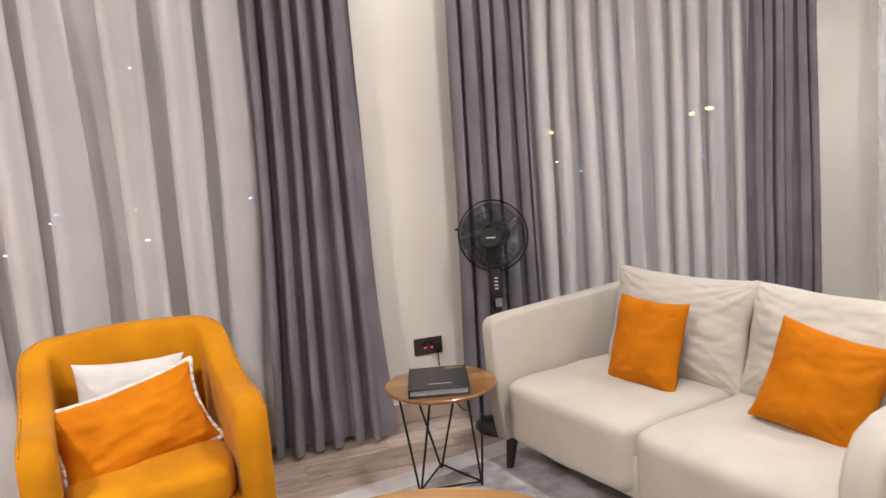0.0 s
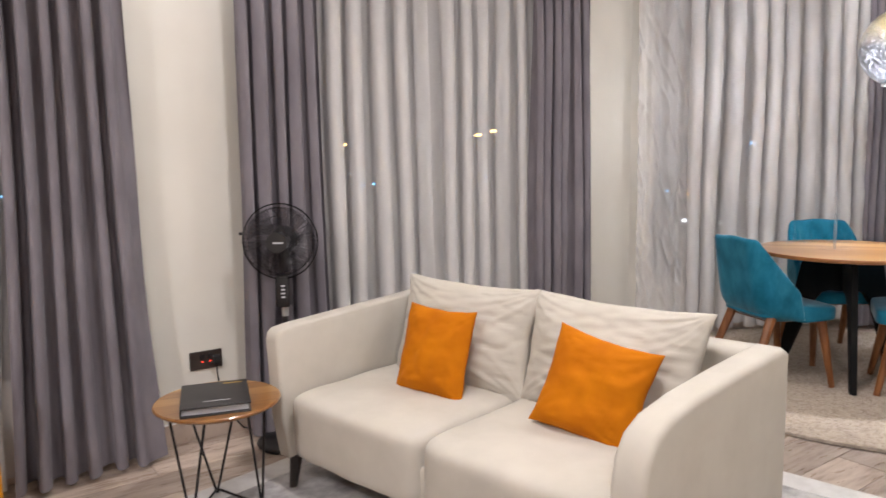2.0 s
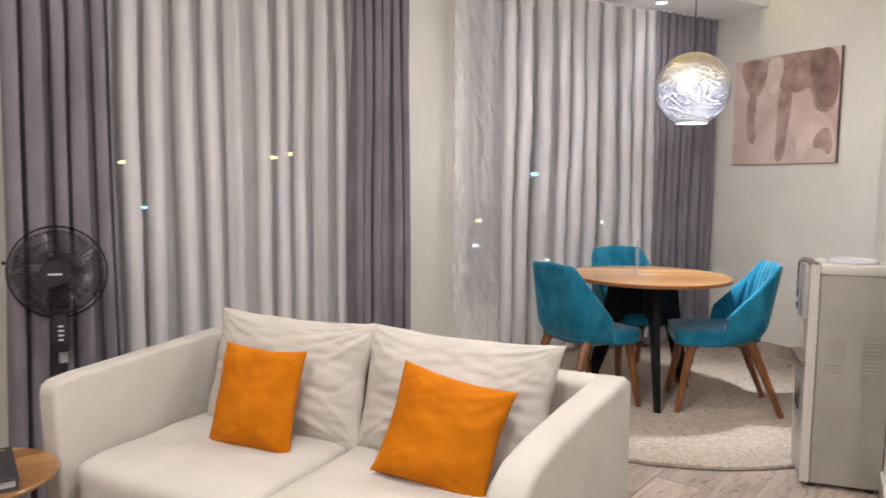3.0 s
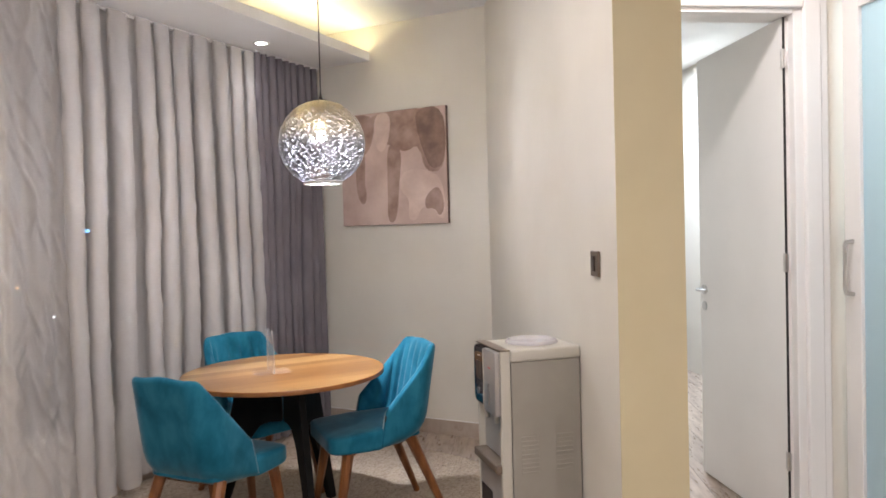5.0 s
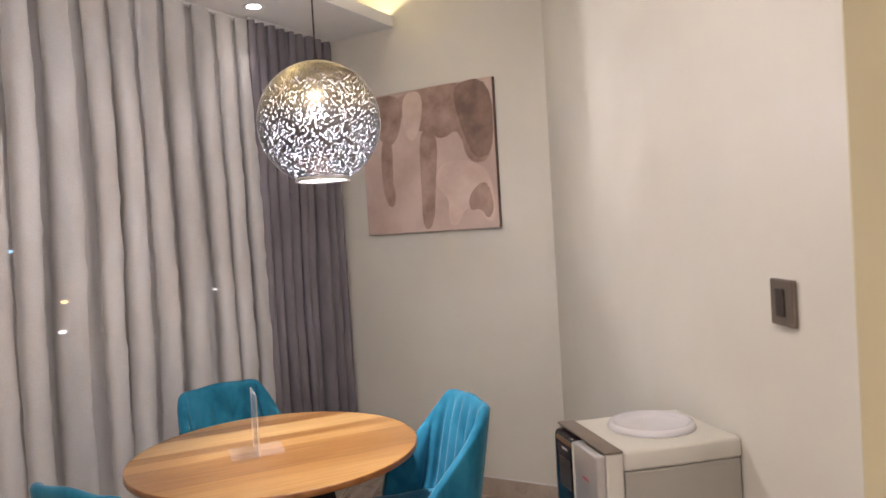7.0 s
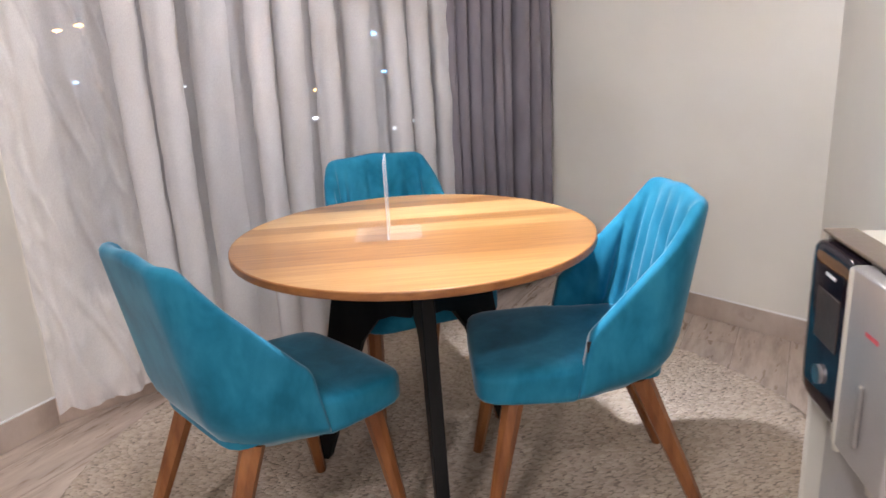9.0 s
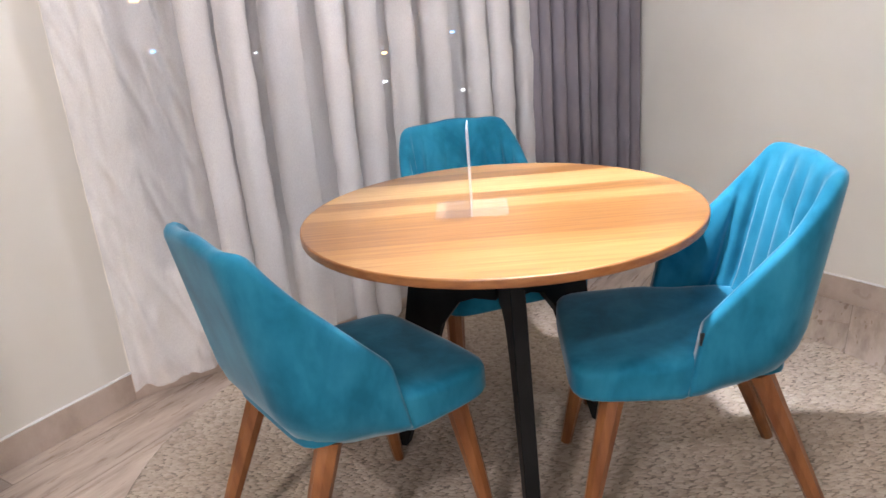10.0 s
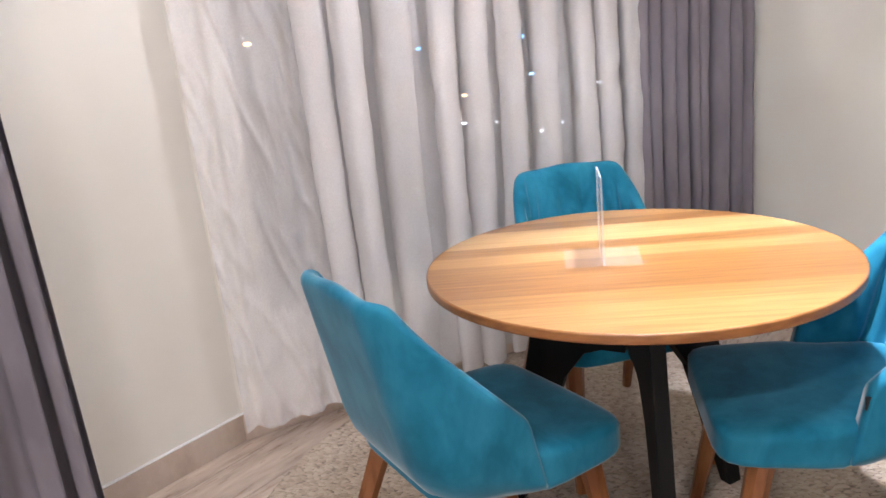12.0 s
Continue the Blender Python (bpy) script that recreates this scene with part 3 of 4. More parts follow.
    part("heading", box((0.0, -0.012, z1 - 0.004), (L, 0.012, z1 + 0.012), 0.003, 1), m_white, ob, "white curtain track")
    return ob


def off(x, d):
    """A point d metres inside the long window wall."""
    n = Vector((SLOPE, -1)).normalized()
    return (x + n.x * d, wall_y(x) + n.y * d)


TOP = SOFFIT - 0.016
SHEER_L, DRAPE_L = "off-white sheer curtain hanging in deep folds, night lights behind", "heavy grey-purple drape gathered beside the sheer curtain"
curtain("sheer_curtain", off(-2.85, 0.11), off(-0.46, 0.11), 0.05, TOP, 11, 0.078, m_sheer, SHEER_L, 3, lap=0.55, group="sheer curtains")
curtain("drape", off(-0.56, 0.17), off(-0.16, 0.17), 0.03, TOP, 6, 0.055, m_drape, DRAPE_L, 5, lap=0.2, flare=0.14, group="drapes")
curtain("drape", off(0.27, 0.16), off(0.63, 0.16), 0.03, TOP, 5, 0.055, m_drape, DRAPE_L, 8, lap=0.2, flare=0.05, group="drapes")
curtain("sheer_curtain", off(0.58, 0.09), off(2.06, 0.09), 0.06, TOP, 12, 0.060, m_sheer, SHEER_L, 11, lap=0.48, group="sheer curtains")
curtain("drape", off(1.90, 0.16), off(2.325, 0.16), 0.03, TOP, 6, 0.052, m_drape, DRAPE_L, 14, lap=0.2, flare=0.04, group="drapes")
curtain("sheer_curtain", (3.22, 4.82), (4.68, 4.82), 0.09, TOP, 10, 0.060, m_sheer, SHEER_L, 17, crease=0.014, lap=0.65, group="sheer curtains", rows=60)
curtain("sheer_curtain", (2.85, 4.86), (3.27, 4.835), 0.09, TOP, 4, 0.016, m_sheer, "creased off-white sheer panel drawn flat against the wall", 19, lap=0.1, crease=0.021, group="sheer curtains", rows=130, cols=24)
curtain("drape", (4.56, 4.77), (5.232, 4.765), 0.03, TOP, 9, 0.052, m_drape, DRAPE_L, 21, lap=0.2, group="drapes")

# ---------------------------------------------------------------- soft furniture
def superbox(lo, hi, n=5.0, cuts=9, wobble=0.0, seed=0):
    """A puffed, rounded cushion block."""
    bm = bmesh.new()
    bmesh.ops.create_cube(bm, size=2)
    bmesh.ops.subdivide_edges(bm, edges=bm.edges[:], cuts=cuts, use_grid_fill=True)
    c = [(a + b) / 2 for a, b in zip(lo, hi)]
    h = [(b - a) / 2 for a, b in zip(lo, hi)]
    for v in bm.verts:
        p = v.co
        k = max(abs(p.x), abs(p.y), abs(p.z)) / (abs(p.x) ** n + abs(p.y) ** n + abs(p.z) ** n) ** (1 / n)
        q = Vector((p.x * k * h[0], p.y * k * h[1], p.z * k * h[2]))
        if wobble:
            q += Vector((0, 0, 1)) * wobble * noise.noise((q.x * 7 + seed, q.y * 7, q.z * 7))
        v.co = q + Vector(c)
    return bm


def pillow(w, h, t, pinch=0.07, wrinkle=0.006, seed=0, n=26, tug=0.0):
    """A scatter cushion standing in the xz plane with pulled-out corners."""
    bm = bmesh.new()
    side = []
    for s in (1, -1):
        rows = []
        for i in range(n + 1):
            row = []
            for j in range(n + 1):
                x, z = 2 * i / n - 1, 2 * j / n - 1
                x, z = math.sin(x * math.pi / 2), math.sin(z * math.pi / 2)
                th = ((1 - x * x) * (1 - z * z)) ** 0.5
                px = x * (1 - pinch * (1 - z * z) + 0.02 * noise.noise((z * 2.5, seed, x)))
                pz = z * (1 - pinch * (1 - x * x) + 0.02 * noise.noise((x * 2.5, seed + 9, z)))
                fold = 0
                for c, (cx, cz) in enumerate(((1, 1), (1, -1), (-1, 1), (-1, -1))):
                    dx, dz = cx - px, cz - pz
                    r = math.hypot(dx, dz)
                    g = noise.noise((math.atan2(dz * cz, dx * cx + 1e-6) * 4.5 + 1.3 * r, seed + c * 5.3, s * 2.0 + r * 0.7))
                    fold += (1 - smoothstep(0.1, 1.15, r)) * (1 - min(1, abs(g) * 3.2)) ** 1.5
                f = noise.noise((px * 2.2 + seed, pz * 2.2, s * 3.0)) + 0.5 * noise.noise((px * 5 + pz * 3, pz * 9 - px * 2, seed + s))
                pull = 0
                if tug:
                    q = math.sin(math.pi * (pz * 3.1 + 0.55 * px * pz + 1.1 * noise.noise((px * 1.6, pz * 2.1, seed + 3.7))))
                    reach = smoothstep(-0.15, 0.75, px) + 0.7 * smoothstep(0.25, 0.85, -px)
                    pull = tug * (1 - min(1, abs(q) * 1.7)) ** 1.4 * reach * (0.4 + 0.6 * abs(noise.noise((pz * 3, seed, 4))) * 2)
                row.append(bm.verts.new((px * w / 2, s * (t / 2 * th + wrinkle * (0.55 * f + 0.75 * fold) * th - pull * min(1, th * 2)), pz * h / 2)))
            rows.append(row)
        side.append(rows)
        for i in range(n):
            for j in range(n):
                q = (rows[i][j], rows[i + 1][j], rows[i + 1][j + 1], rows[i][j + 1])
                bm.faces.new(q if s < 0 else q[::-1])
    bmesh.ops.remove_doubles(bm, verts=bm.verts[:], dist=0.0004)
    return bm


def piping(w, h, pinch, r=0.0105, n=14):
    pts = []
    for k in range(4):
        for i in range(n):
            x = math.sin((2 * i / n - 1) * math.pi / 2)
            e = 1 - pinch * (1 - x * x)
            p = [(x * w / 2, 0, -h / 2 * e), (w / 2 * e, 0, x * h / 2), (-x * w / 2, 0, h / 2 * e), (-w / 2 * e, 0, -x * h / 2)][k]
            pts.append(Vector(p))
    pts.append(pts[0])
    return bm_tube(bmesh.new(), pts, r, 6)


def wrap_shell(hw, yb, yf, r, z0, top, t, n=56, ribs=0, rib_depth=0.006, shape=None, levels=8, z0f=None, rim=None, seam=None):
    """A padded shell that wraps round a seat: left front, back, right front."""
    side, arc, back = yf - yb - r, math.pi * r / 2, 2 * (hw - r)
    total = 2 * side + 2 * arc + back
    bm = bmesh.new()
    loops = []
    for i in range(n + 1):
        s = total * i / n
        q = min(s, total - s)
        if s <= side:
            p, d = (-hw, yf - s), (0, -1)
        elif s <= side + arc:
            a = (s - side) / r
            p, d = (-hw + r - r * math.cos(a), yb + r - r * math.sin(a)), (math.sin(a), -math.cos(a))
        elif s <= side + arc + back:
            p, d = (-hw + r + s - side - arc, yb), (1, 0)
        elif s <= side + 2 * arc + back:
            a = (s - side - arc - back) / r
            p, d = (hw - r + r * math.sin(a), yb + r - r * math.cos(a)), (math.cos(a), math.sin(a))
        else:
            p, d = (hw, yb + r + s - side - 2 * arc - back), (0, 1)
        nrm = (-d[1], d[0])
        h = top(q, side, arc, back)
        zb = z0f(q, side, arc, back) if z0f else z0
        rib = rib_depth * abs(math.sin(math.pi * ribs * (s - side * 0.6) / (total - 1.2 * side))) if ribs and side * 0.6 < s < total - side * 0.6 else 0
        rim = rim or min(0.03, t * 0.6)
        sec = [(0, zb + (h - rim - zb) * k / levels) for k in range(levels + 1)]
        sec += [(t * 0.08, h - rim * 0.45), (t * 0.28, h - rim * 0.1), (t * 0.55, h), (t * 0.85, h - rim * 0.25)]
        sec += [(t + rib * min(1, k / 1.5), h - rim - (h - rim - zb) * k / levels) for k in range(levels + 1)]
        ring = []
        for o, z in sec:
            co = Vector((p[0] + nrm[0] * o, p[1] + nrm[1] * o, z))
            ring.append(bm.verts.new(shape(co) if shape else co))
        if seam is not None:
            seam.append(ring[levels + 1].co + Vector((-nrm[0] * 0.001, -nrm[1] * 0.001, 0.002)))
        loops.append(ring)
    for a, b in zip(loops, loops[1:]):
        for i in range(len(a)):
            j = (i + 1) % len(a)
            bm.faces.new((a[i], a[j], b[j], b[i]))
    bm.faces.new(loops[0][::-1])
    bm.faces.new(loops[-1])
    bmesh.ops.recalc_face_normals(bm, faces=bm.faces)
    return bm


def profile_x(profile, x0, x1, bev=0.02, seg=3):
    """A closed outline in the yz plane drawn out along x, edges rounded."""
    bm = bmesh.new()
    a = [bm.verts.new((x0, y, z)) for y, z in profile]
    b = [bm.verts.new((x1, y, z)) for y, z in profile]
    bm.faces.new(a)
    bm.faces.new(b[::-1])
    for i in range(len(a)):
        j = (i + 1) % len(a)
        bm.faces.new((a[j], a[i], b[i], b[j]))
    bmesh.ops.recalc_face_normals(bm, faces=bm.faces)
    if bev:
        es = [e for e in bm.edges if abs(e.verts[0].co.x - e.verts[1].co.x) < 1e-6]
        bmesh.ops.bevel(bm, geom=es, offset=bev, segments=seg, affect="EDGES", profile=0.5)
    return bm


# two-seat sofa
SOFA = pose(0.433, 3.19, 0, 0, 0, -55)
SW, SDP = 1.60, 0.83
sofa = thing("sofa", SOFA, "beige linen two-seat sofa with rounded arms on dark tapered legs", "sofa")
arm = [(0.02, 0.14), (0.0, 0.30), (0.0, 0.605), (0.008, 0.635), (0.03, 0.65), (0.10, 0.658), (SDP - 0.04, 0.688), (SDP, 0.665), (SDP, 0.14)]
bm = profile_x(arm, 0.0, 0.080, 0.012)
for v in bm.verts:
    v.co.x -= 0.034 * max(0, (v.co.z - 0.14) / 0.52)
part("armrest", bm, m_linen, sofa, smooth=True)
flared = [(0.02, 0.14), (0.0, 0.28), (0.0, 0.47), (0.018, 0.545), (0.06, 0.60), (0.13, 0.632), (0.26, 0.652), (0.50, 0.672), (SDP - 0.04, 0.690), (SDP, 0.668), (SDP, 0.14)]
bm = profile_x(flared, SW - 0.12, SW - 0.02, 0.020)
for v in bm.verts:
    v.co.x += 0.075 * (v.co.y / SDP) ** 1.3
part("armrest", bm, m_linen, sofa, smooth=True)
part("backrest", box((0.07, 0.70, 0.14), (SW - 0.02, SDP - 0.002, 0.685), 0.030, 4), m_linen, sofa, smooth=True)
part("seat_base", box((0.075, 0.045, 0.14), (SW - 0.10, 0.71, 0.30), 0.015, 2), m_linen, sofa, smooth=True)
for i in range(2):
    x0 = 0.082 + i * 0.702
    part("seat_cushion", superbox((x0, -0.004, 0.15), (x0 + 0.701, 0.71, 0.415), 9, 14, 0.006, i * 5), m_linen, sofa, smooth=True)
for i, (x, tilt, yaw) in enumerate(((0.475, -15, 0), (1.135, -15, -2))):
    part("back_cushion", pillow(0.70, 0.445, 0.22, 0.075, 0.036, 4 + i * 7, 64, 0.013), m_linen, sofa, smooth=True, m=pose(x, 0.605, 0.585, tilt, 0, yaw))
for x in (0.05, SW - 0.05):
    for y in (0.06, SDP - 0.06):
        part("leg", rod((x + (0.012 if x < 1 else -0.012), y, 0.145), (x, y - 0.015, 0), 0.026, 0.015, 10), m_darkleg, sofa, "dark tapered wooden leg")


def scatter(m, w, h, t, mat, label, seed, pinch=0.07, wr=0.010, pipe=False):
    ob = thing("cushion", m, label, "cushion")
    part("cover", pillow(w, h, t, pinch, wr, seed, 36), mat, ob, smooth=True)
    if pipe:
        part("piping", piping(w, h, pinch), m_piping, ob, "white corded edge", smooth=True)
    return ob


scatter(SOFA @ pose(0.50, 0.41, 0.56, -17, 1, 4), 0.325, 0.35, 0.13, m_orange, "burnt orange velvet cushion leaning on the sofa's back cushion", 2, 0.075, 0.030)
scatter(SOFA @ pose(1.19, 0.42, 0.555, -22, 9, 2), 0.37, 0.345, 0.13, m_orange, "burnt orange velvet cushion tilted against the sofa's back cushion", 9, 0.09, 0.030)

# orange armchair
ARM = pose(-0.83, 2.06, 0, 0, 0, 32.5) @ pose(0.335, 0, 0)
chair = thing("armchair", ARM, "orange velvet tub armchair with low curved arms", "armchair")


def arm_top(q, side, arc, back):
    return 0.605 + 0.025 * smoothstep(0, 0.06, q) + 0.165 * smoothstep(side * 0.30, side + arc * 0.9, q) + 0.012 * smoothstep(side + arc * 0.8, side + arc + back / 2, q)


rim_path = []
part("shell", wrap_shell(0.347, -0.66, 0.0, 0.14, 0.10, arm_top, 0.098, 70, rim=0.020, seam=rim_path, shape=lambda c: Vector((-c.x, -c.y + 0.06 * (c.z - 0.3) * smoothstep(0.2, 0.6, -c.y), c.z)), levels=7), m_orange_sofa, chair, smooth=True)
part("seam_piping", bm_tube(bmesh.new(), rim_path, 0.0035, 6), m_orange_sofa, chair, "corded seam along the rim", smooth=True)
part("seat_base", box((-0.255, 0.02, 0.10), (0.255, 0.56, 0.30), 0.01), m_orange_sofa, chair, smooth=True)
part("seat_cushion", superbox((-0.252, -0.005, 0.28), (0.252, 0.56, 0.435), 5, 10, 0.004, 2), m_orange_sofa, chair, smooth=True)
for x in (-0.30, 0.30):
    for y in (0.06, 0.58):
        part("leg", rod((x, y, 0.105), (x, y, 0), 0.022, 0.014, 10), m_darkleg, chair, "dark tapered leg")
scatter(ARM @ pose(-0.012, 0.47, 0.56, -16, 4, 0), 0.37, 0.30, 0.12, m_cotton, "plain white cotton cushion behind the orange one", 31, 0.10, 0.028)
scatter(ARM @ pose(-0.030, 0.285, 0.520, -28, -8, 12), 0.515, 0.30, 0.15, m_orange_deep, "orange velvet lumbar cushion with white corded edge", 37, 0.13, 0.040, True)

# dining chairs
def dining_chair(m, label):
    ob = thing("dining_chair", m, label, "chair", "chairs round the table")

    def lean(c):
        k = (c.z - 0.40) / 0.47
        d = min(1, max(0, (0.51 - c.z) / 0.135))
        tuck = (1 - math.sqrt(1 - d * d * 0.97)) * (1 - smoothstep(-0.13, 0.05, c.y))
        return Vector((c.x * (1 - 0.11 * max(0, k) - 0.30 * tuck), c.y - 0.085 * k + 0.10 * tuck, c.z))

    def top(q, side, arc, back):
        k = q / (side + arc * 0.5)
        return 0.545 + 0.282 * (k if k < 0.93 else 0.93 + 0.07 * (1 - math.exp((0.93 - k) / 0.07))) + 0.008 * smoothstep(side + arc, side + arc + back / 2, q)

    def low(q, side, arc, back):
        return 0.388 - 0.010 * smoothstep(0, side + arc, q)

    part("backrest", wrap_shell(0.216, -0.19, 0.035, 0.10, 0.38, top, 0.036, 108, 9, 0.016, lean, 10, low), m_teal, ob, "channel-stitched wrap-round back", smooth=True)
    st = superbox((-0.213, -0.17, 0.362), (0.213, 0.266, 0.474), 8, 11, 0.003)
    for v in st.verts:
        f = smoothstep(-0.10, 0.25, v.co.y)
        v.co.z += 0.030 * f * (0.474 - v.co.z) / 0.116 - 0.021 * f
        v.co.z = max(v.co.z, 0.372 + 0.036 * (1 - smoothstep(-0.10, 0.06, v.co.y)))
        v.co.x *= 1 - 0.16 * (1 - smoothstep(-0.03, 0.07, v.co.y))
    part("seat", st, m_teal, ob, smooth=True)
    part("tag", box((-0.2095, 0.006, 0.500), (-0.2040, 0.020, 0.526)), m_black, ob, "small black label sewn in the seam")
    part("rail", box((-0.16, 0.14, 0.352), (0.16, 0.168, 0.374), 0.004), m_legwood, ob)
    part("rail", box((-0.13, -0.115, 0.372), (0.13, -0.085, 0.398), 0.004), m_legwood, ob)
    for s in (-1, 1):
        part("side_rail", box((s * 0.12 - 0.012, -0.09, 0.366), (s * 0.12 + 0.012, 0.142, 0.386), 0.004), m_legwood, ob)
        part("leg", rod((s * 0.172, 0.180, 0.372), (s * 0.195, 0.245, 0), 0.026, 0.015, 8), m_legwood, ob)
        part("leg", rod((s * 0.152, -0.115, 0.402), (s * 0.190, -0.275, 0), 0.026, 0.015, 8), m_legwood, ob)
    return ob


def heading(x, y, deg):
    return pose(x, y, 0, 0, 0, deg - 90) @ Matrix.Diagonal((1.03, 1.03, 1.005, 1))


RUG_Z = 0.022
UP = Matrix.Translation((0, 0, RUG_Z))
TEAL = "teal velvet dining chair with a channelled wrap-round back and walnut legs"
first = dining_chair(UP @ heading(3.125, 3.812, 3), TEAL)
copy_thing(first, UP @ heading(3.842, 3.447, 141))
copy_thing(first, UP @ heading(3.842, 4.178, -107))

# dining table
TC = (3.586, 3.785)
table = thing("dining_table", UP @ pose(*TC, 0, 0, 0, -34), "round solid timber table on a black arched wooden base", "table")
R = 0.473
part("tabletop", lathe([(0, 0.711), (R - 0.004, 0.7108), (R - 0.001, 0.7125), (R - 0.001, 0.7312), (R - 0.002, 0.732), (0, 0.732)], 96), m_top, table)
part("edge_band", lathe([(R - 0.0008, 0.7122), (R + 0.0012, 0.7128), (R + 0.0016, 0.716), (R + 0.0016, 0.728), (R + 0.0010, 0.7312), (R - 0.0008, 0.7316)], 128), m_edge, table, "darker turned edge", smooth=True)


def arch_board(th=0.034):
    """Half of an arch cut from a board: apron near the table's centre, tapering into a splayed leg."""
    inner = [(0.0, 0.490), (0.06, 0.490), (0.105, 0.474), (0.16, 0.40), (0.305, 0.0)]
    outer = [(0.0, 0.709), (0.09, 0.709), (0.205, 0.709), (0.240, 0.55), (0.350, 0.0)]
    bm = bmesh.new()
    rows = [[bm.verts.new((x, y, z)) for (x, z), y in ((i, -th / 2), (o, -th / 2), (o, th / 2), (i, th / 2))] for i, o in zip(inner, outer)]
    for p, q in zip(rows, rows[1:]):
        for k in range(4):
            bm.faces.new((p[k], p[(k + 1) % 4], q[(k + 1) % 4], q[k]))
    bm.faces.new(rows[0][::-1])
    bm.faces.new(rows[-1])
    bmesh.ops.recalc_face_normals(bm, faces=bm.faces)
    bmesh.ops.bevel(bm, geom=[e for e in bm.edges if len(e.link_faces) == 2 and e.calc_face_angle() > 1.2], offset=0.004, segments=2, affect="EDGES", profile=0.5)
    return bm


for turn in (-88, 34, 154):
    part("arched_leg", arch_board(), m_blackwood, table, "black arched board leg", m=pose(0, 0, 0, 0, 0, turn) @ pose(0.016, 0, 0))
part("mounting_plate", lathe([(0, 0.69), (0.20, 0.69), (0.203, 0.693), (0.203, 0.7105), (0, 0.7105)], 48), m_blackwood, table)

sign = thing("menu_holder", UP @ pose(3.529, 3.818, 0.7325, 0, 0, -37.6), "clear acrylic menu stand standing on the dining table", "menu holder")
part("foot", box((-0.086, -0.073, 0), (0.086, 0.073, 0.003), 0.001, 1), m_foot, sign)
part("panel", box((-0.002, -0.075, 0.003), (0.002, 0.075, 0.20)), m_clear, sign)

# round shag rug
RC, RR = (3.695, 3.79), 1.165
rug = thing("round_rug", pose(*RC, 0.001), "round beige shag rug under the dining table", "rug")
part("backing", lathe([(0, 0.0), (RR - 0.02, 0.0), (RR, 0.005), (RR - 0.01, 0.014), (RR - 0.05, 0.015), (0, 0.015)], 96), m_shagbase, rug)


def shag(radius, pitch, rows, seed):
    """Short loops lying in rows, each a small hump with a dark gap at its end."""
    rs = np.random.RandomState(seed)
    verts, faces = [], []
    d0 = -0.62
    n_row, n_col = int(2 * radius / rows), int(2 * radius / pitch)
    for j in range(n_row):
        for i in range(n_col):
            u = -radius + (i + 0.5 * (j % 2)) * pitch + rs.randn() * pitch * 0.22
            w0 = -radius + j * rows + rs.randn() * rows * 0.22 + 0.006 * math.sin(u * 9)
            if u * u + w0 * w0 > radius * radius:
                continue
            x, y = u * math.cos(d0) - w0 * math.sin(d0), u * math.sin(d0) + w0 * math.cos(d0)
            d = d0 + rs.randn() * 0.16
            l, w, h = pitch * (0.48 + 0.2 * rs.rand()), rows * (0.55 + 0.25 * rs.rand()), 0.004 + 0.006 * rs.rand()
            cx, cy, sx, sy = math.cos(d) * l, math.sin(d) * l, -math.sin(d) * w, math.cos(d) * w
            k = len(verts)
            zb = 0.0135
            for a, b, z in ((-1, 0.7, 0), (-0.55, 1, 0.75), (0.1, 1, 1), (0.65, 1, 0.7), (1, 0.7, 0)):
                verts += [(x + a * cx - b * sx, y + a * cy - b * sy, zb), (x + a * cx, y + a * cy, zb + h * z), (x + a * cx + b * sx, y + a * cy + b * sy, zb)]
            for q in range(4):
                e = k + 3 * q
                faces += [(e, e + 1, e + 4, e + 3), (e + 1, e + 2, e + 5, e + 4)]
    me = bpy.data.meshes.new("shag")
    me.from_pydata(verts, [], faces)
    me.materials.append(m_pile)
    ob = new("shag", me)
    me.shade_smooth()
    ob["kind"] = "stuff"
    return ob


pile = shag(RR - 0.015, 0.022, 0.0070, 4)
pile.parent = rug

# living-room rug, coffee table, side table
LR = thing("area_rug", pose(-0.30, 2.91, 0.001, 0, 0, 35.5), "pale grey marbled rug with a light border under the sofa", "rug")
part("field", box((0.13, -2.2, 0), (2.05, -0.13, 0.008), 0.002, 1), m_lrug, LR)
part("border", box((0.0, -0.129, 0), (2.18, 0.0, 0.0085), 0.003, 1), m_lrug_edge, LR, "plain off-white border")
part("border", box((0.0, -2.33, 0), (2.18, -2.201, 0.0085), 0.003, 1), m_lrug_edge, LR)
part("border", box((0.0, -2.2, 0), (0.129, -0.13, 0.0085), 0.003, 1), m_lrug_edge, LR)
part("border", box((2.051, -2.2, 0), (2.18, -0.13, 0.0085), 0.003, 1), m_lrug_edge, LR)

coffee = thing("coffee_table", pose(0.31, 1.70, 0.009, 0, 0, -8), "round timber coffee table with light and dark staves", "coffee table")
CR = 0.47
part("tabletop", lathe([(0, 0.378), (CR - 0.02, 0.378), (CR - 0.003, 0.388), (CR, 0.396), (CR - 0.003, 0.408), (0, 0.411)], 96), m_top, coffee)
for i in range(3):
    a = 2 * math.pi * i / 3 + 0.5
    for w in (-0.22, 0.22):
        part("leg", rod((0.20 * math.cos(a + w), 0.20 * math.sin(a + w), 0.38), (0.33 * math.cos(a), 0.33 * math.sin(a), 0), 0.006, n=8), m_wire, coffee)

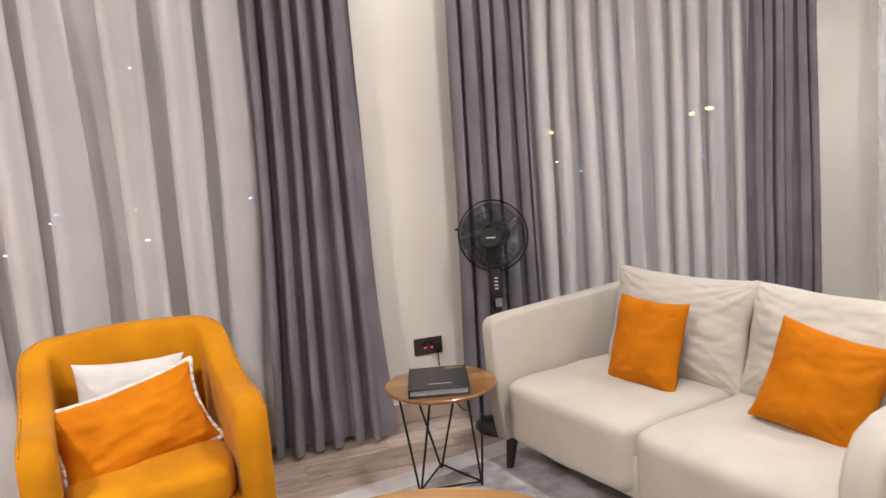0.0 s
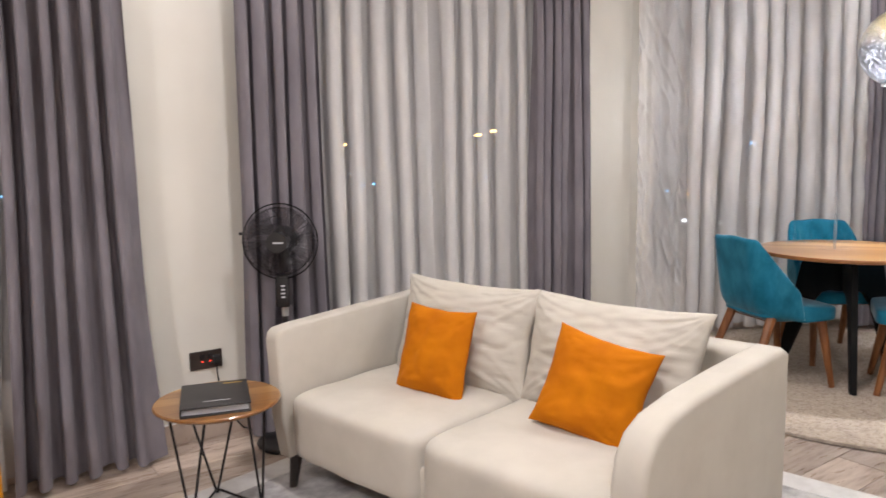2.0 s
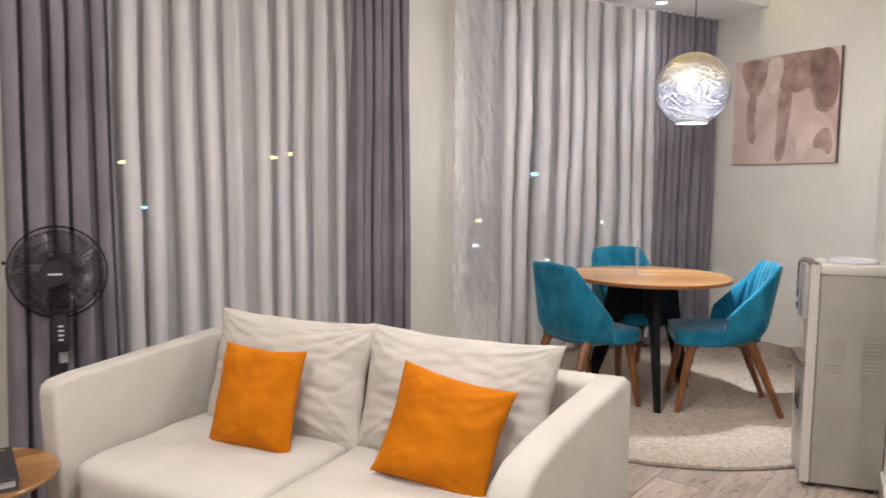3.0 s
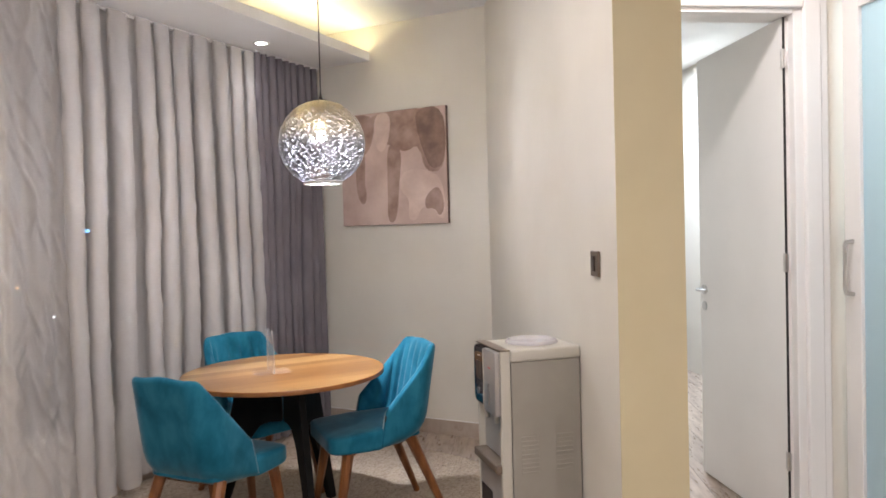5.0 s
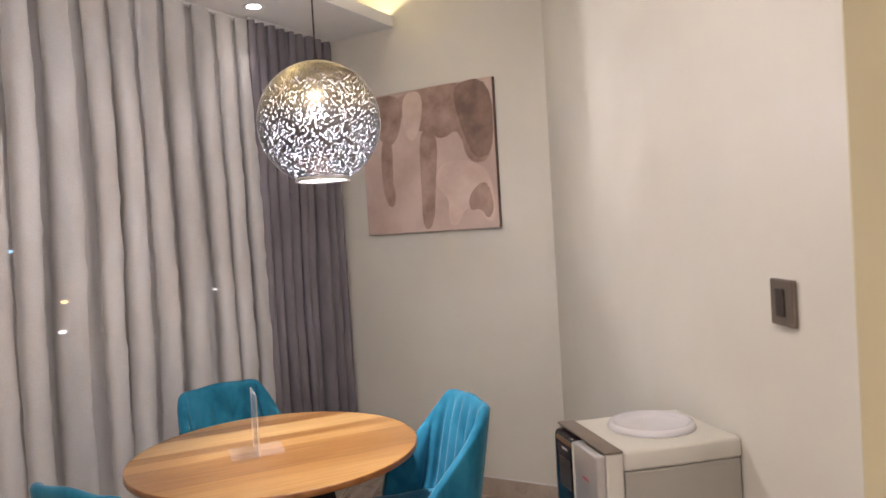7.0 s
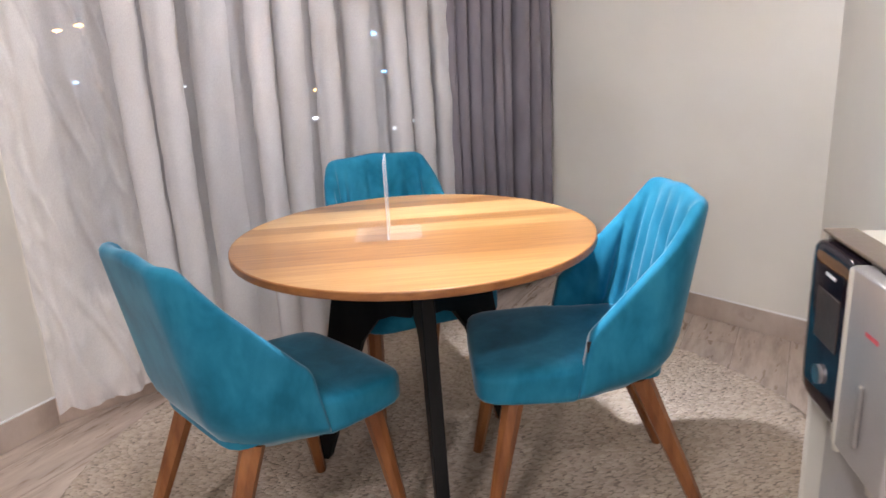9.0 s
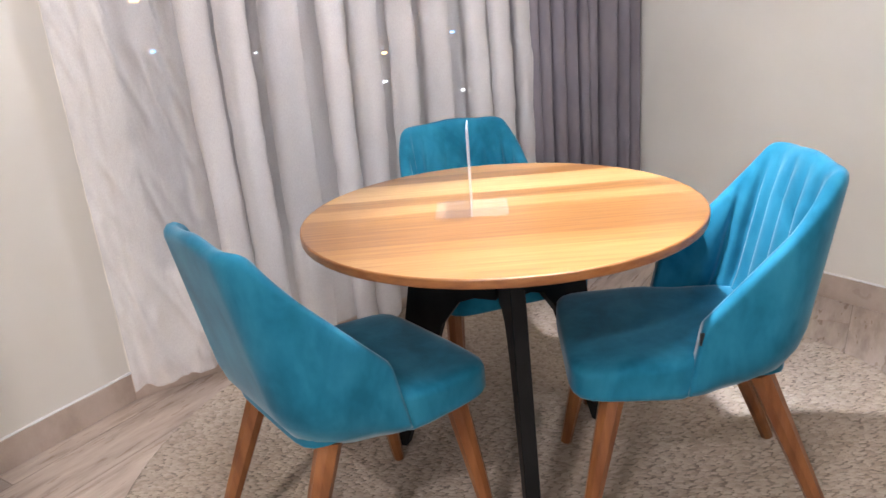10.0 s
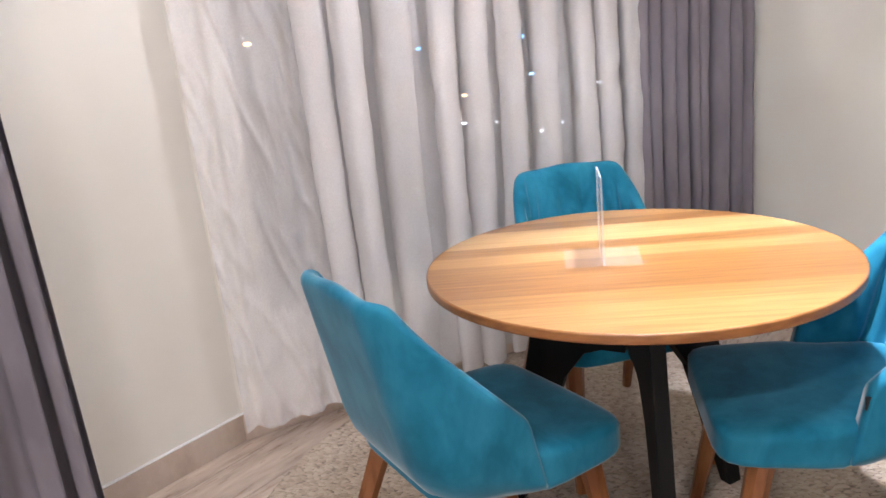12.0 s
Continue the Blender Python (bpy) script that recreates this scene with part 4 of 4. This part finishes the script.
side = thing("side_table", pose(0.244, 3.05, 0, 0, 0, 10), "small round wooden side table on black wire legs", "side table")
TR, TH = 0.225, 0.435
part("tabletop", lathe([(0, TH - 0.018), (TR - 0.01, TH - 0.018), (TR, TH - 0.010), (TR, TH - 0.004), (TR - 0.004, TH), (0, TH)], 72), m_top, side)
feet = [Vector((0.145 * math.cos(a), 0.145 * math.sin(a), 0.006)) for a in (radians(95), radians(215), radians(335))]
for i in range(3):
    a = radians(95 + 120 * i)
    for w in (-0.62, 0.62):
        top_p = (0.175 * math.cos(a + w), 0.175 * math.sin(a + w), TH - 0.018)
        part("leg", rod(top_p, feet[i], 0.0048, n=8), m_wire, side)
    part("stretcher", rod(feet[i] + Vector((0, 0, 0.02)), feet[(i + 1) % 3] + Vector((0, 0, 0.02)), 0.0045, n=8), m_wire, side)
binder = thing("binder", pose(0.240, 3.008, TH + 0.0005, 0, 0, 6), "black ring binder lying closed on the side table", "binder")
part("cover", box((-0.118, -0.140, 0), (0.118, 0.140, 0.003), 0.001, 1), m_black, binder)
part("cover", box((-0.118, -0.140, 0.0285), (0.118, 0.140, 0.034), 0.0015, 1, pose(0, 0, 0, 0, 0, 0)), m_black, binder)
part("spine", box((-0.118, -0.140, 0.003), (-0.114, 0.140, 0.0284)), m_black, binder)
part("page_block", box((-0.112, -0.118, 0.003), (0.110, 0.13, 0.024)), m_paper, binder, "edge of white pages")
part("print", box((-0.04, -0.085, 0.0342), (0.05, -0.080, 0.0345)), m_bar, binder)
part("print", box((0.03, 0.105, 0.0342), (0.10, 0.118, 0.0345)), m_gold, binder)
# recessed downlights and the assumed ceiling lamps
downlight(4.48, 4.635, SOFFIT, DOWN_W * 0.5, NEUTRAL)
# three more, out of view, added to light the long window wall
for x in (-2.2, -1.05, 0.08):
    px, py = off(x, 0.30)
    downlight(px, py, SOFFIT, DOWN_W, NEUTRAL)
# fixtures made up for these lamps, all out of view
for lx, ly, r in [row[:3] for row in ROOM] + [(3.50, 1.75, 0.09)]:
    cl = thing("ceiling_light", pose(lx, ly, CEIL), "assumed round white flush ceiling light, out of view", "ceiling light", "flush ceiling lights")
    part("rim", lathe([(r, -0.03), (r + 0.012, -0.028), (r + 0.015, -0.0005), (r, -0.0005)], 40), m_white, cl, smooth=True)
    part("diffuser", lathe([(0, -0.028), (r - 0.001, -0.028)], 40), m_disc, cl, "glowing diffuser")


# ---------------------------------------------------------------- fan, pendant, picture, dispenser, small things
FAN = pose(0.495, 3.66, 0, 0, 0, -14)
fan = thing("pedestal_fan", FAN, "black pedestal fan on a round base in front of the drape", "fan")
part("base", lathe([(0, 0.0), (0.15, 0.0), (0.155, 0.012), (0.14, 0.026), (0.07, 0.040), (0.03, 0.055), (0, 0.056)], 48), m_black, fan, smooth=True)
part("pole", rod((0, 0, 0.05), (0, 0, 0.64), 0.013), m_black, fan)
part("pole", rod((0, 0, 0.60), (0, 0, 0.67), 0.016), m_disp_front, fan, "silver sleeve")
ctl = part("control_box", box((-0.032, -0.040, 0.645), (0.032, 0.030, 0.80), 0.012, 3), m_black, fan, smooth=True)
for i in range(4):
    part("button", box((-0.004, -0.0445, 0.690 + i * 0.017), (0.014, -0.0405, 0.697 + i * 0.017), 0.001, 1), m_bar, ctl, "pale push button")
HZ = 0.945
part("neck", rod((0, 0.015, 0.79), (0, 0.03, 0.90), 0.022, 0.03), m_black, fan, smooth=True)
part("motor_housing", lathe([(0, 0.11), (0.03, 0.105), (0.055, 0.08), (0.062, 0.03), (0.058, 0.0), (0, 0.0)], 32), m_black, fan, smooth=True, m=pose(0, 0.02, HZ, -90, 0, 0) @ pose(0, 0, 0))


def guard(front):
    bm = bmesh.new()
    rr = 0.168
    for rad, dy in ((rr, 0.0), (0.150, -0.034), (0.115, -0.050), (0.080, -0.058)):
        n = 48
        pts = [Vector((rad * math.cos(2 * math.pi * i / n), (dy if front else -dy * 0.7), rad * math.sin(2 * math.pi * i / n))) for i in range(n)]
        bm_tube_loop(bm, pts, 0.0036 if rad == rr else 0.0011, 5)
    for i in range(48):
        a = 2 * math.pi * i / 48
        prev = None
        for rad, dy in ((0.045, -0.061), (0.115, -0.050), (0.150, -0.034), (rr, 0.0)):
            p = Vector((rad * math.cos(a), (dy if front else -dy * 0.7), rad * math.sin(a)))
            if prev is not None:
                bm_rod(bm, prev, p, 0.0009, n=3, caps=False)
            prev = p
    return bm


def bm_tube_loop(bm, pts, r, n):
    for i in range(len(pts)):
        bm_rod(bm, pts[i], pts[(i + 1) % len(pts)], r, n=n, caps=False)


HUB = pose(0, -0.035, HZ)
part("front_guard", guard(True), m_wire, fan, "black wire guard", m=HUB)
part("rear_guard", guard(False), m_wire, fan, "black wire guard", m=HUB)
cap = part("guard_badge", rod((0, -0.066, 0), (0, -0.056, 0), 0.046, n=32), m_black, fan, "round black badge with a pale mark", m=HUB)
part("mark", box((-0.016, -0.0672, -0.004), (0.030, -0.0663, 0.003)), m_bar, cap)
part("clip", box((-0.181, -0.006, 0.030), (-0.170, 0.006, 0.042)), m_black, fan, m=HUB)


def blade(k):
    def f(u, v):
        r = 0.04 + 0.115 * u
        a = (v - 0.5) * (0.75 + 0.5 * u) + 0.35 * u
        return (r * math.cos(a), 0.035 * (v - 0.5), r * math.sin(a))
    bm = grid_surface(f, 8, 7)
    bmesh.ops.solidify(bm, geom=bm.faces[:], thickness=0.002)
    return bm


m_blade, _n, _l, _b = mat_base("smoked_blade", (0.03, 0.024, 0.03), 0.2)
_b.inputs["Alpha"].default_value = 0.5
for k in range(5):
    part("blade", blade(k), m_blade, fan, "smoky translucent fan blade", smooth=True, m=HUB @ pose(0, -0.01, 0, 0, 72 * k + 20, 0))
part("hub", rod((0, -0.035, 0), (0, 0.03, 0), 0.04, n=24), m_black, fan, m=HUB)

# socket with plug
MW = segment(LEFT_END, BEND)[0]
soc = thing("wall_socket", MW @ pose(run_x(0.118), 0, 0.38), "bronze double wall socket with red indicator lights", "socket")
part("plate", box((-0.075, -0.010, -0.043), (0.075, -0.001, 0.043), 0.003), m_brownplate, soc)
for x in (-0.018, 0.018):
    part("rocker", box((x - 0.012, -0.014, 0.005), (x + 0.012, -0.0102, 0.028), 0.001, 1), m_black, soc)
    part("indicator", box((x - 0.005, -0.0155, -0.009), (x + 0.005, -0.0102, -0.005)), m_red, soc, "small red light")
plug = thing("plug", MW @ pose(run_x(0.155), 0, 0.38), "black plug with a thin cable in the socket", "plug")
part("body", box((-0.018, -0.045, -0.022), (0.018, -0.0145, 0.022), 0.006), m_black, plug, smooth=True)
part("cable", bm_tube(bmesh.new(), [(0, -0.03, -0.022), (0.004, -0.032, -0.10), (0.03, -0.04, -0.25), (0.10, -0.07, -0.345), (0.22, -0.12, -0.374)], 0.003, 6), m_black, plug, smooth=True)

# pendant lamp
PX, PY, PZ, PR = 3.706, 3.611, 1.835, 0.205
pend = thing("pendant_lamp", pose(PX, PY, PZ), "perforated brass and steel globe pendant, lit from inside", "pendant lamp")
z0 = -PR * 0.90
prof = []
for i in range(41):
    a = math.asin(0.90) - 0.0
    t = -a + (math.pi / 2 + a - 0.12) * i / 40
    prof.append((PR * math.cos(t), PR * math.sin(t)))
part("globe", lathe(prof, 72), m_globe, pend, "perforated metal globe", smooth=True)
# extra shell just inside the globe, there only to tame its glow
part("glow_dimmer", lathe([(r * 0.995, z * 0.995) for r, z in prof], 72), m_dimmer, pend, "added dark inner shell that dims the globe's glow", smooth=True)
part("rim", lathe([(PR * 0.436, z0 + 0.003), (PR * 0.45, z0 - 0.002), (PR * 0.44, z0 - 0.012), (PR * 0.42, z0 - 0.012), (PR * 0.425, z0 + 0.002)], 48), m_white, pend, smooth=True)
part("cap", lathe([(0.0, PR + 0.030), (0.005, PR + 0.028), (0.008, PR + 0.012), (0.011, PR + 0.002), (0.036, PR - 0.0005), (0.038, PR - 0.006), (0, PR - 0.006)], 24), m_darkleg, pend, "dark bronze cap", smooth=True)
part("cord", rod((0, 0, PR + 0.025), (0, 0, CEIL - PZ - 0.03), 0.003, n=8), m_black, pend)
part("ceiling_rose", lathe([(0, CEIL - PZ - 0.03), (0.045, CEIL - PZ - 0.028), (0.05, CEIL - PZ - 0.001), (0, CEIL - PZ - 0.001)], 32), m_darkleg, pend, smooth=True)
part("socket", rod((0, 0, 0.06), (0, 0, PR - 0.004), 0.018, n=16), m_white, pend)
bm = bmesh.new()
bmesh.ops.create_uvsphere(bm, u_segments=24, v_segments=16, radius=0.026, matrix=pose(0, 0, 0.035))
bulb = part("bulb", bm, m_bulb, pend, "cool white LED bulb", smooth=True)

# canvas print
pic = thing("canvas_print", pose(5.249, 4.128, 1.852, 0, 0, 0), "unframed canvas print of soft brown and rose shapes", "picture")
PW, PH = 0.855, 0.795
part("canvas", box((-0.032, -PW / 2, -PH / 2), (-0.001, PW / 2, PH / 2), 0.003), m_canvas_side, pic)
part("ground", box((-0.0345, -PW / 2 + 0.001, -PH / 2 + 0.001), (-0.0322, PW / 2 - 0.001, PH / 2 - 0.001)), m_canvas, pic)


def patch(name, pts, mat, lay):
    """A flat painted shape on the canvas; pts run in (across, up), each 0 to 1, smoothed."""
    p = [Vector((PW / 2 - a * PW, b * PH - PH / 2)) for a, b in pts]
    for _ in range(2):
        q = []
        for i in range(len(p)):
            a, b = p[i], p[(i + 1) % len(p)]
            q += [a * 0.75 + b * 0.25, a * 0.25 + b * 0.75]
        p = q
    bm = bmesh.new()
    x = -0.0345 - 0.0004 * lay
    vs = [bm.verts.new((x, v.x, v.y)) for v in p]
    f = bm.faces.new(vs)
    bmesh.ops.triangulate(bm, faces=[f])
    part(name, bm, mat, pic)


patch("painted_shape", [(0.28, 1.0), (0.995, 1.0), (0.995, 0.45), (0.80, 0.44), (0.76, 0.70), (0.62, 0.62), (0.52, 0.70), (0.40, 0.72), (0.30, 0.85)], m_canvas_mid, 1)
patch("painted_shape", [(0.72, 1.0), (0.995, 1.0), (0.995, 0.50), (0.86, 0.46), (0.80, 0.60), (0.74, 0.80)], m_canvas_dark, 2)
patch("painted_shape", [(0.06, 0.99), (0.34, 0.99), (0.32, 0.74), (0.24, 0.62), (0.15, 0.66), (0.08, 0.85)], m_canvas_mid, 3)
patch("painted_shape", [(0.15, 0.70), (0.25, 0.66), (0.22, 0.40), (0.25, 0.28), (0.23, 0.19), (0.18, 0.20), (0.14, 0.34)], m_canvas_mid, 4)
patch("painted_shape", [(0.45, 0.72), (0.60, 0.70), (0.56, 0.30), (0.53, 0.02), (0.44, 0.02), (0.46, 0.35)], m_canvas_mid, 5)
patch("painted_shape", [(0.34, 0.99), (0.50, 0.99), (0.48, 0.75), (0.40, 0.62), (0.33, 0.74)], m_canvas_light, 6)
patch("painted_shape", [(0.56, 0.40), (0.64, 0.48), (0.82, 0.47), (0.96, 0.38), (0.99, 0.05), (0.92, 0.04), (0.86, 0.16), (0.76, 0.14), (0.72, 0.03), (0.64, 0.04), (0.66, 0.22), (0.57, 0.30)], m_canvas_light, 7)
patch("painted_shape", [(0.80, 0.24), (0.93, 0.34), (0.98, 0.14), (0.93, 0.05), (0.88, 0.14), (0.80, 0.12)], m_canvas_mid, 8)

# water dispenser
DSP = pose(3.265, 2.521, 0, 0, 0, 42.5)
W, D, H = 0.27, 0.302, 0.965
disp = thing("water_dispenser", DSP, "grey and ivory floor-standing water dispenser with a dark control panel", "water dispenser")
part("cabinet", box((0.003, -D, 0.02), (W - 0.003, -0.030, H - 0.0445), 0.005, 2), m_disp, disp)
part("top_cap", box((0, -D - 0.002, H - 0.044), (W, -0.028, H), 0.008, 3), m_disp_cap, disp, "ivory plastic top", smooth=True)
part("front_post", box((0, -0.027, 0.02), (0.020, 0.012, H - 0.003), 0.004, 2), m_disp_cap, disp, "ivory corner post")
part("front_post", box((W - 0.010, -0.027, 0.02), (W, 0.012, H - 0.003), 0.004, 2), m_disp_cap, disp, "ivory corner post")
part("top_trim", box((0.0, -0.0275, H - 0.0025), (W, 0.014, H + 0.002), 0.0015, 2), m_disp_dark, disp, "brown trim strip")
part("upper_front", box((0.021, -0.026, 0.72), (W - 0.011, 0.004, H - 0.003), 0.003), m_disp_dark, disp)
pan = part("control_panel", superbox((0.132, -0.004, 0.735), (W - 0.001, 0.026, H - 0.008), 10, 7), m_disp_glass, disp, "glossy black control panel", smooth=True)
part("knob", rod((0.205, 0.0255, 0.785), (0.205, 0.031, 0.785), 0.013, n=20), m_chrome, pan)
part("display", box((0.165, 0.0255, 0.83), (0.235, 0.0272, 0.90), 0.001, 1), m_brownplate, pan)
part("badge", box((0.185, 0.0257, 0.92), (0.215, 0.0267, 0.924)), m_bar, pan)
cov = part("tap_cover", box((0.001, 0.0125, 0.728), (0.130, 0.034, H - 0.004), 0.005, 3), m_disp_front, disp, "silver raised cover", smooth=True)
part("cover_edge", box((0.118, 0.004, 0.7285), (0.134, 0.0355, H - 0.006), 0.006, 3), m_disp_cap, cov, "ivory rounded edge", smooth=True)
part("lever", box((0.060, 0.0342, 0.76), (0.070, 0.040, 0.84), 0.003, 1), m_chrome, cov)
part("print", box((0.045, 0.0342, 0.895), (0.075, 0.0348, 0.900), 0, 1, pose(0, 0, 0.0)), m_redprint, cov)
part("tap_recess", box((0.021, -0.028, 0.555), (W - 0.011, -0.014, 0.719)), m_disp_front, disp)
for x in (0.085, 0.185):
    part("tap", rod((x, 0.0, 0.725), (x, 0.0, 0.685), 0.012, 0.008, 14), m_disp_cap, disp, "small ivory spout")
part("drip_tray", box((0.004, -0.026, 0.520), (W - 0.004, 0.034, 0.553), 0.006, 2), m_disp_dark, disp, "dark drip tray")
part("lower_door", box((0.021, -0.026, 0.03), (W - 0.011, 0.010, 0.518), 0.005), m_disp_front, disp)
part("grille_panel", box((0.12, 0.0105, 0.30), (W - 0.03, 0.013, 0.42)), m_disp_glass, disp)
part("sticker", box((0.15, 0.0105, 0.20), (W - 0.04, 0.012, 0.25)), m_bar, disp, "pale blue and white sticker")
# black panel that darkens the shadow gap between cabinet and wall
part("gap_shade_panel", box((0.05, -D - 0.012, 0.04), (W - 0.02, -D - 0.0005, 0.88)), m_black, disp, "black panel for the shaded gap behind the cabinet")
for col in (0.064, 0.200):
    for i in range(9):
        z = 0.512 + i * 0.0162
        part("louvre", box((0.0002, -col - 0.066, z), (0.0040, -col, z + 0.0065), 0.001, 1), m_disp, disp)
part("bottle_collar", lathe([(0.100, 0.0), (0.100, 0.003), (0.095, 0.011), (0.090, 0.0135), (0.086, 0.012), (0.080, 0.004), (0.072, 0.0018), (0.04, 0.0012), (0, 0.001)], 56), m_collar, disp, "pale grey dished bottle collar", smooth=True, m=pose(0.152, -0.172, H + 0.001))
for x in (0.03, W - 0.03):
    for y in (-0.04, -D + 0.04):
        part("foot", rod((x, y, 0), (x, y, 0.022), 0.016), m_black, disp)

# light switch
sw = thing("light_switch", segment(KINK, END_A)[0] @ pose(math.dist(KINK, (3.287, 2.18)), 0, 1.277), "bronze light switch plate with one rocker", "light switch")
part("plate", box((-0.042, -0.010, -0.043), (0.042, -0.001, 0.043), 0.003), m_disp_dark, sw)
part("rocker", box((-0.014, -0.015, -0.026), (0.014, -0.0102, 0.026), 0.002, 1), m_brownplate, sw)

# bedroom furniture seen through the doorway
bs = thing("leather_sofa", pose(7.62, 3.30, 0, 0, 0, 34 + 90), "dark brown leather sofa with a tufted back in the bedroom", "sofa")
part("base", box((-1.5, -0.75, 0.08), (0.05, 0.0, 0.30), 0.03, 3), m_leather, bs, smooth=True)
for i in range(2):
    part("seat_cushion", superbox((-1.48 + i * 0.76, -0.72, 0.28), (-0.73 + i * 0.76, 0.02, 0.49), 12, 8), m_leather, bs, smooth=True)
part("backrest", superbox((-1.5, -0.95, 0.10), (0.05, -0.68, 0.80), 6, 10), m_leather, bs, smooth=True)
for x in (-1.4, -0.05):
    for y in (-0.85, -0.08):
        part("foot", rod((x, y, 0), (x, y, 0.09), 0.03), m_darkleg, bs)
a, b = FAR @ Vector((-0.7, 0.10, 0)), FAR @ Vector((0.35, 0.10, 0))
curtain("drape", (b.x, b.y), (a.x, a.y), 0.03, 2.65, 11, 0.04, m_drape, "grey drape at the bedroom window", 41, group="drapes")
a, b = FAR @ Vector((0.33, 0.10, 0)), FAR @ Vector((2.0, 0.10, 0))
curtain("sheer_curtain", (b.x, b.y), (a.x, a.y), 0.03, 2.65, 11, 0.04, m_sheer, "white sheer curtain at the bedroom window", 43, group="sheer curtains")

# ---------------------------------------------------------------- lights of the town behind the sheers
m_town = {"o": glow("town_orange", (1.0, 0.50, 0.16), 9), "b": glow("town_blue", (0.22, 0.55, 1.0), 6), "w": glow("town_white", (0.95, 0.97, 1.0), 4.5)}
TOWN = [
    (3.7, 40.4, 2.2, 0.18, 'o'),
    (11.1, 39.1, 2.6, 0.18, 'o'),
    (4.7, 40.3, -0.1, 0.15, 'b'),
    (5.3, 40.2, -0.0, 0.1, 'b'),
    (4.0, 40.4, 0.6, 0.08, 'w'),
    (7.9, 39.9, 1.6, 0.06, 'w'),
    (-21.1, 33.9, -0.1, 0.2, 'b'),
    (-18.4, 35.5, 0.6, 0.08, 'w'),
    (-18.0, 35.7, -0.2, 0.09, 'w'),
    (-17.6, 35.8, -1.8, 0.11, 'w'),
    (-12.7, 38.0, -0.1, 0.1, 'b'),
    (-21.3, 33.7, -0.5, 0.13, 'b'),
    (-17.3, 35.7, 6.9, 0.06, 'w'),
    (-14.7, 37.3, 0.9, 0.08, 'w'),
    (-23.0, 32.5, -1.8, 0.1, 'w'),
    (12.6, 41.3, 2.9, 0.2, 'o'),
]
TOWN_EAST = [
    (20.9, 38.0, 1.8, 0.15, 'b'),
    (25.6, 35.2, 1.9, 0.22, 'b'),
    (26.0, 34.9, -0.1, 0.14, 'b'),
    (22.9, 37.0, -0.9, 0.15, 'o'),
    (16.8, 39.9, -0.3, 0.10, 'w'),
    (19.1, 39.0, 1.7, 0.09, 'w'),
    (24.3, 36.1, -2.5, 0.09, 'w'),
    (26.3, 34.7, -3.2, 0.12, 'w'),
    (22.7, 37.0, -2.4, 0.18, 'w'),
    (21.8, 37.5, -0.7, 0.10, 'b'),
    (27.9, 31.7, -0.8, 0.13, 'w'),
    (26.4, 33.0, -2.7, 0.12, 'w'),
    (11.4, 38.8, 0.3, 0.12, 'b'),
]
for x, y, z, r, c in TOWN + TOWN_EAST:
    bm = bmesh.new()
    bmesh.ops.create_icosphere(bm, subdivisions=2, radius=r * 0.7, matrix=Matrix.Diagonal((1.7, 1.7, 0.7, 1)))
    ob = part("town_light", bm, m_town[c], m=pose(x, y, z))
    tagged(ob, "far glowing lamp of the town at night", "distant light", "town lights", "structure")
tagged(part("ground", prism([(-400, -400), (400, -400), (400, 400), (-400, 400)], -12.1, -12), m_grout), kind="structure")

# ---------------------------------------------------------------- floor tiles, last
PM = pose(-0.4, 2.2, 0, 0, 0, 22.8)
plank_me = bpy.data.meshes.new("plank")
bmp = box((0.0015, 0.0015, -0.0019), (1.1985, 0.1985, 0.0), 0.0012, 1)
bmp.to_mesh(plank_me)
bmp.free()
plank_me.materials.append(m_plank)
tiles = []
for j in range(-26, 24):
    for i in range(-6, 10):
        m = PM @ pose(i * 1.2 + (j % 3) * 0.4, j * 0.2, 0)
        c = m @ Vector((0.6, 0.1, 0))
        if -3.2 < c.x < 9.4 and -2.7 < c.y < 5.6 and c.y < wall_y(min(c.x, 2.73)) + 0.5:
            tiles.append((c, m))
tiles.sort(key=lambda p: min((p[0] - Vector((1.2, 2.8, 0))).length, (p[0] - Vector((3.4, 3.4, 0))).length))
for c, m in tiles[:290]:
    ob = new("plank", plank_me)
    ob.matrix_basis = m
    ob.parent = floor
rest_bm = bmesh.new()
for c, m in tiles[290:]:
    bm_box(rest_bm, (0.0015, 0.0015, -0.0019), (1.1985, 0.1985, 0.0), 0, 1, m)
rest = part("far_planks", rest_bm, m_far, floor)
rest["kind"] = "stuff"
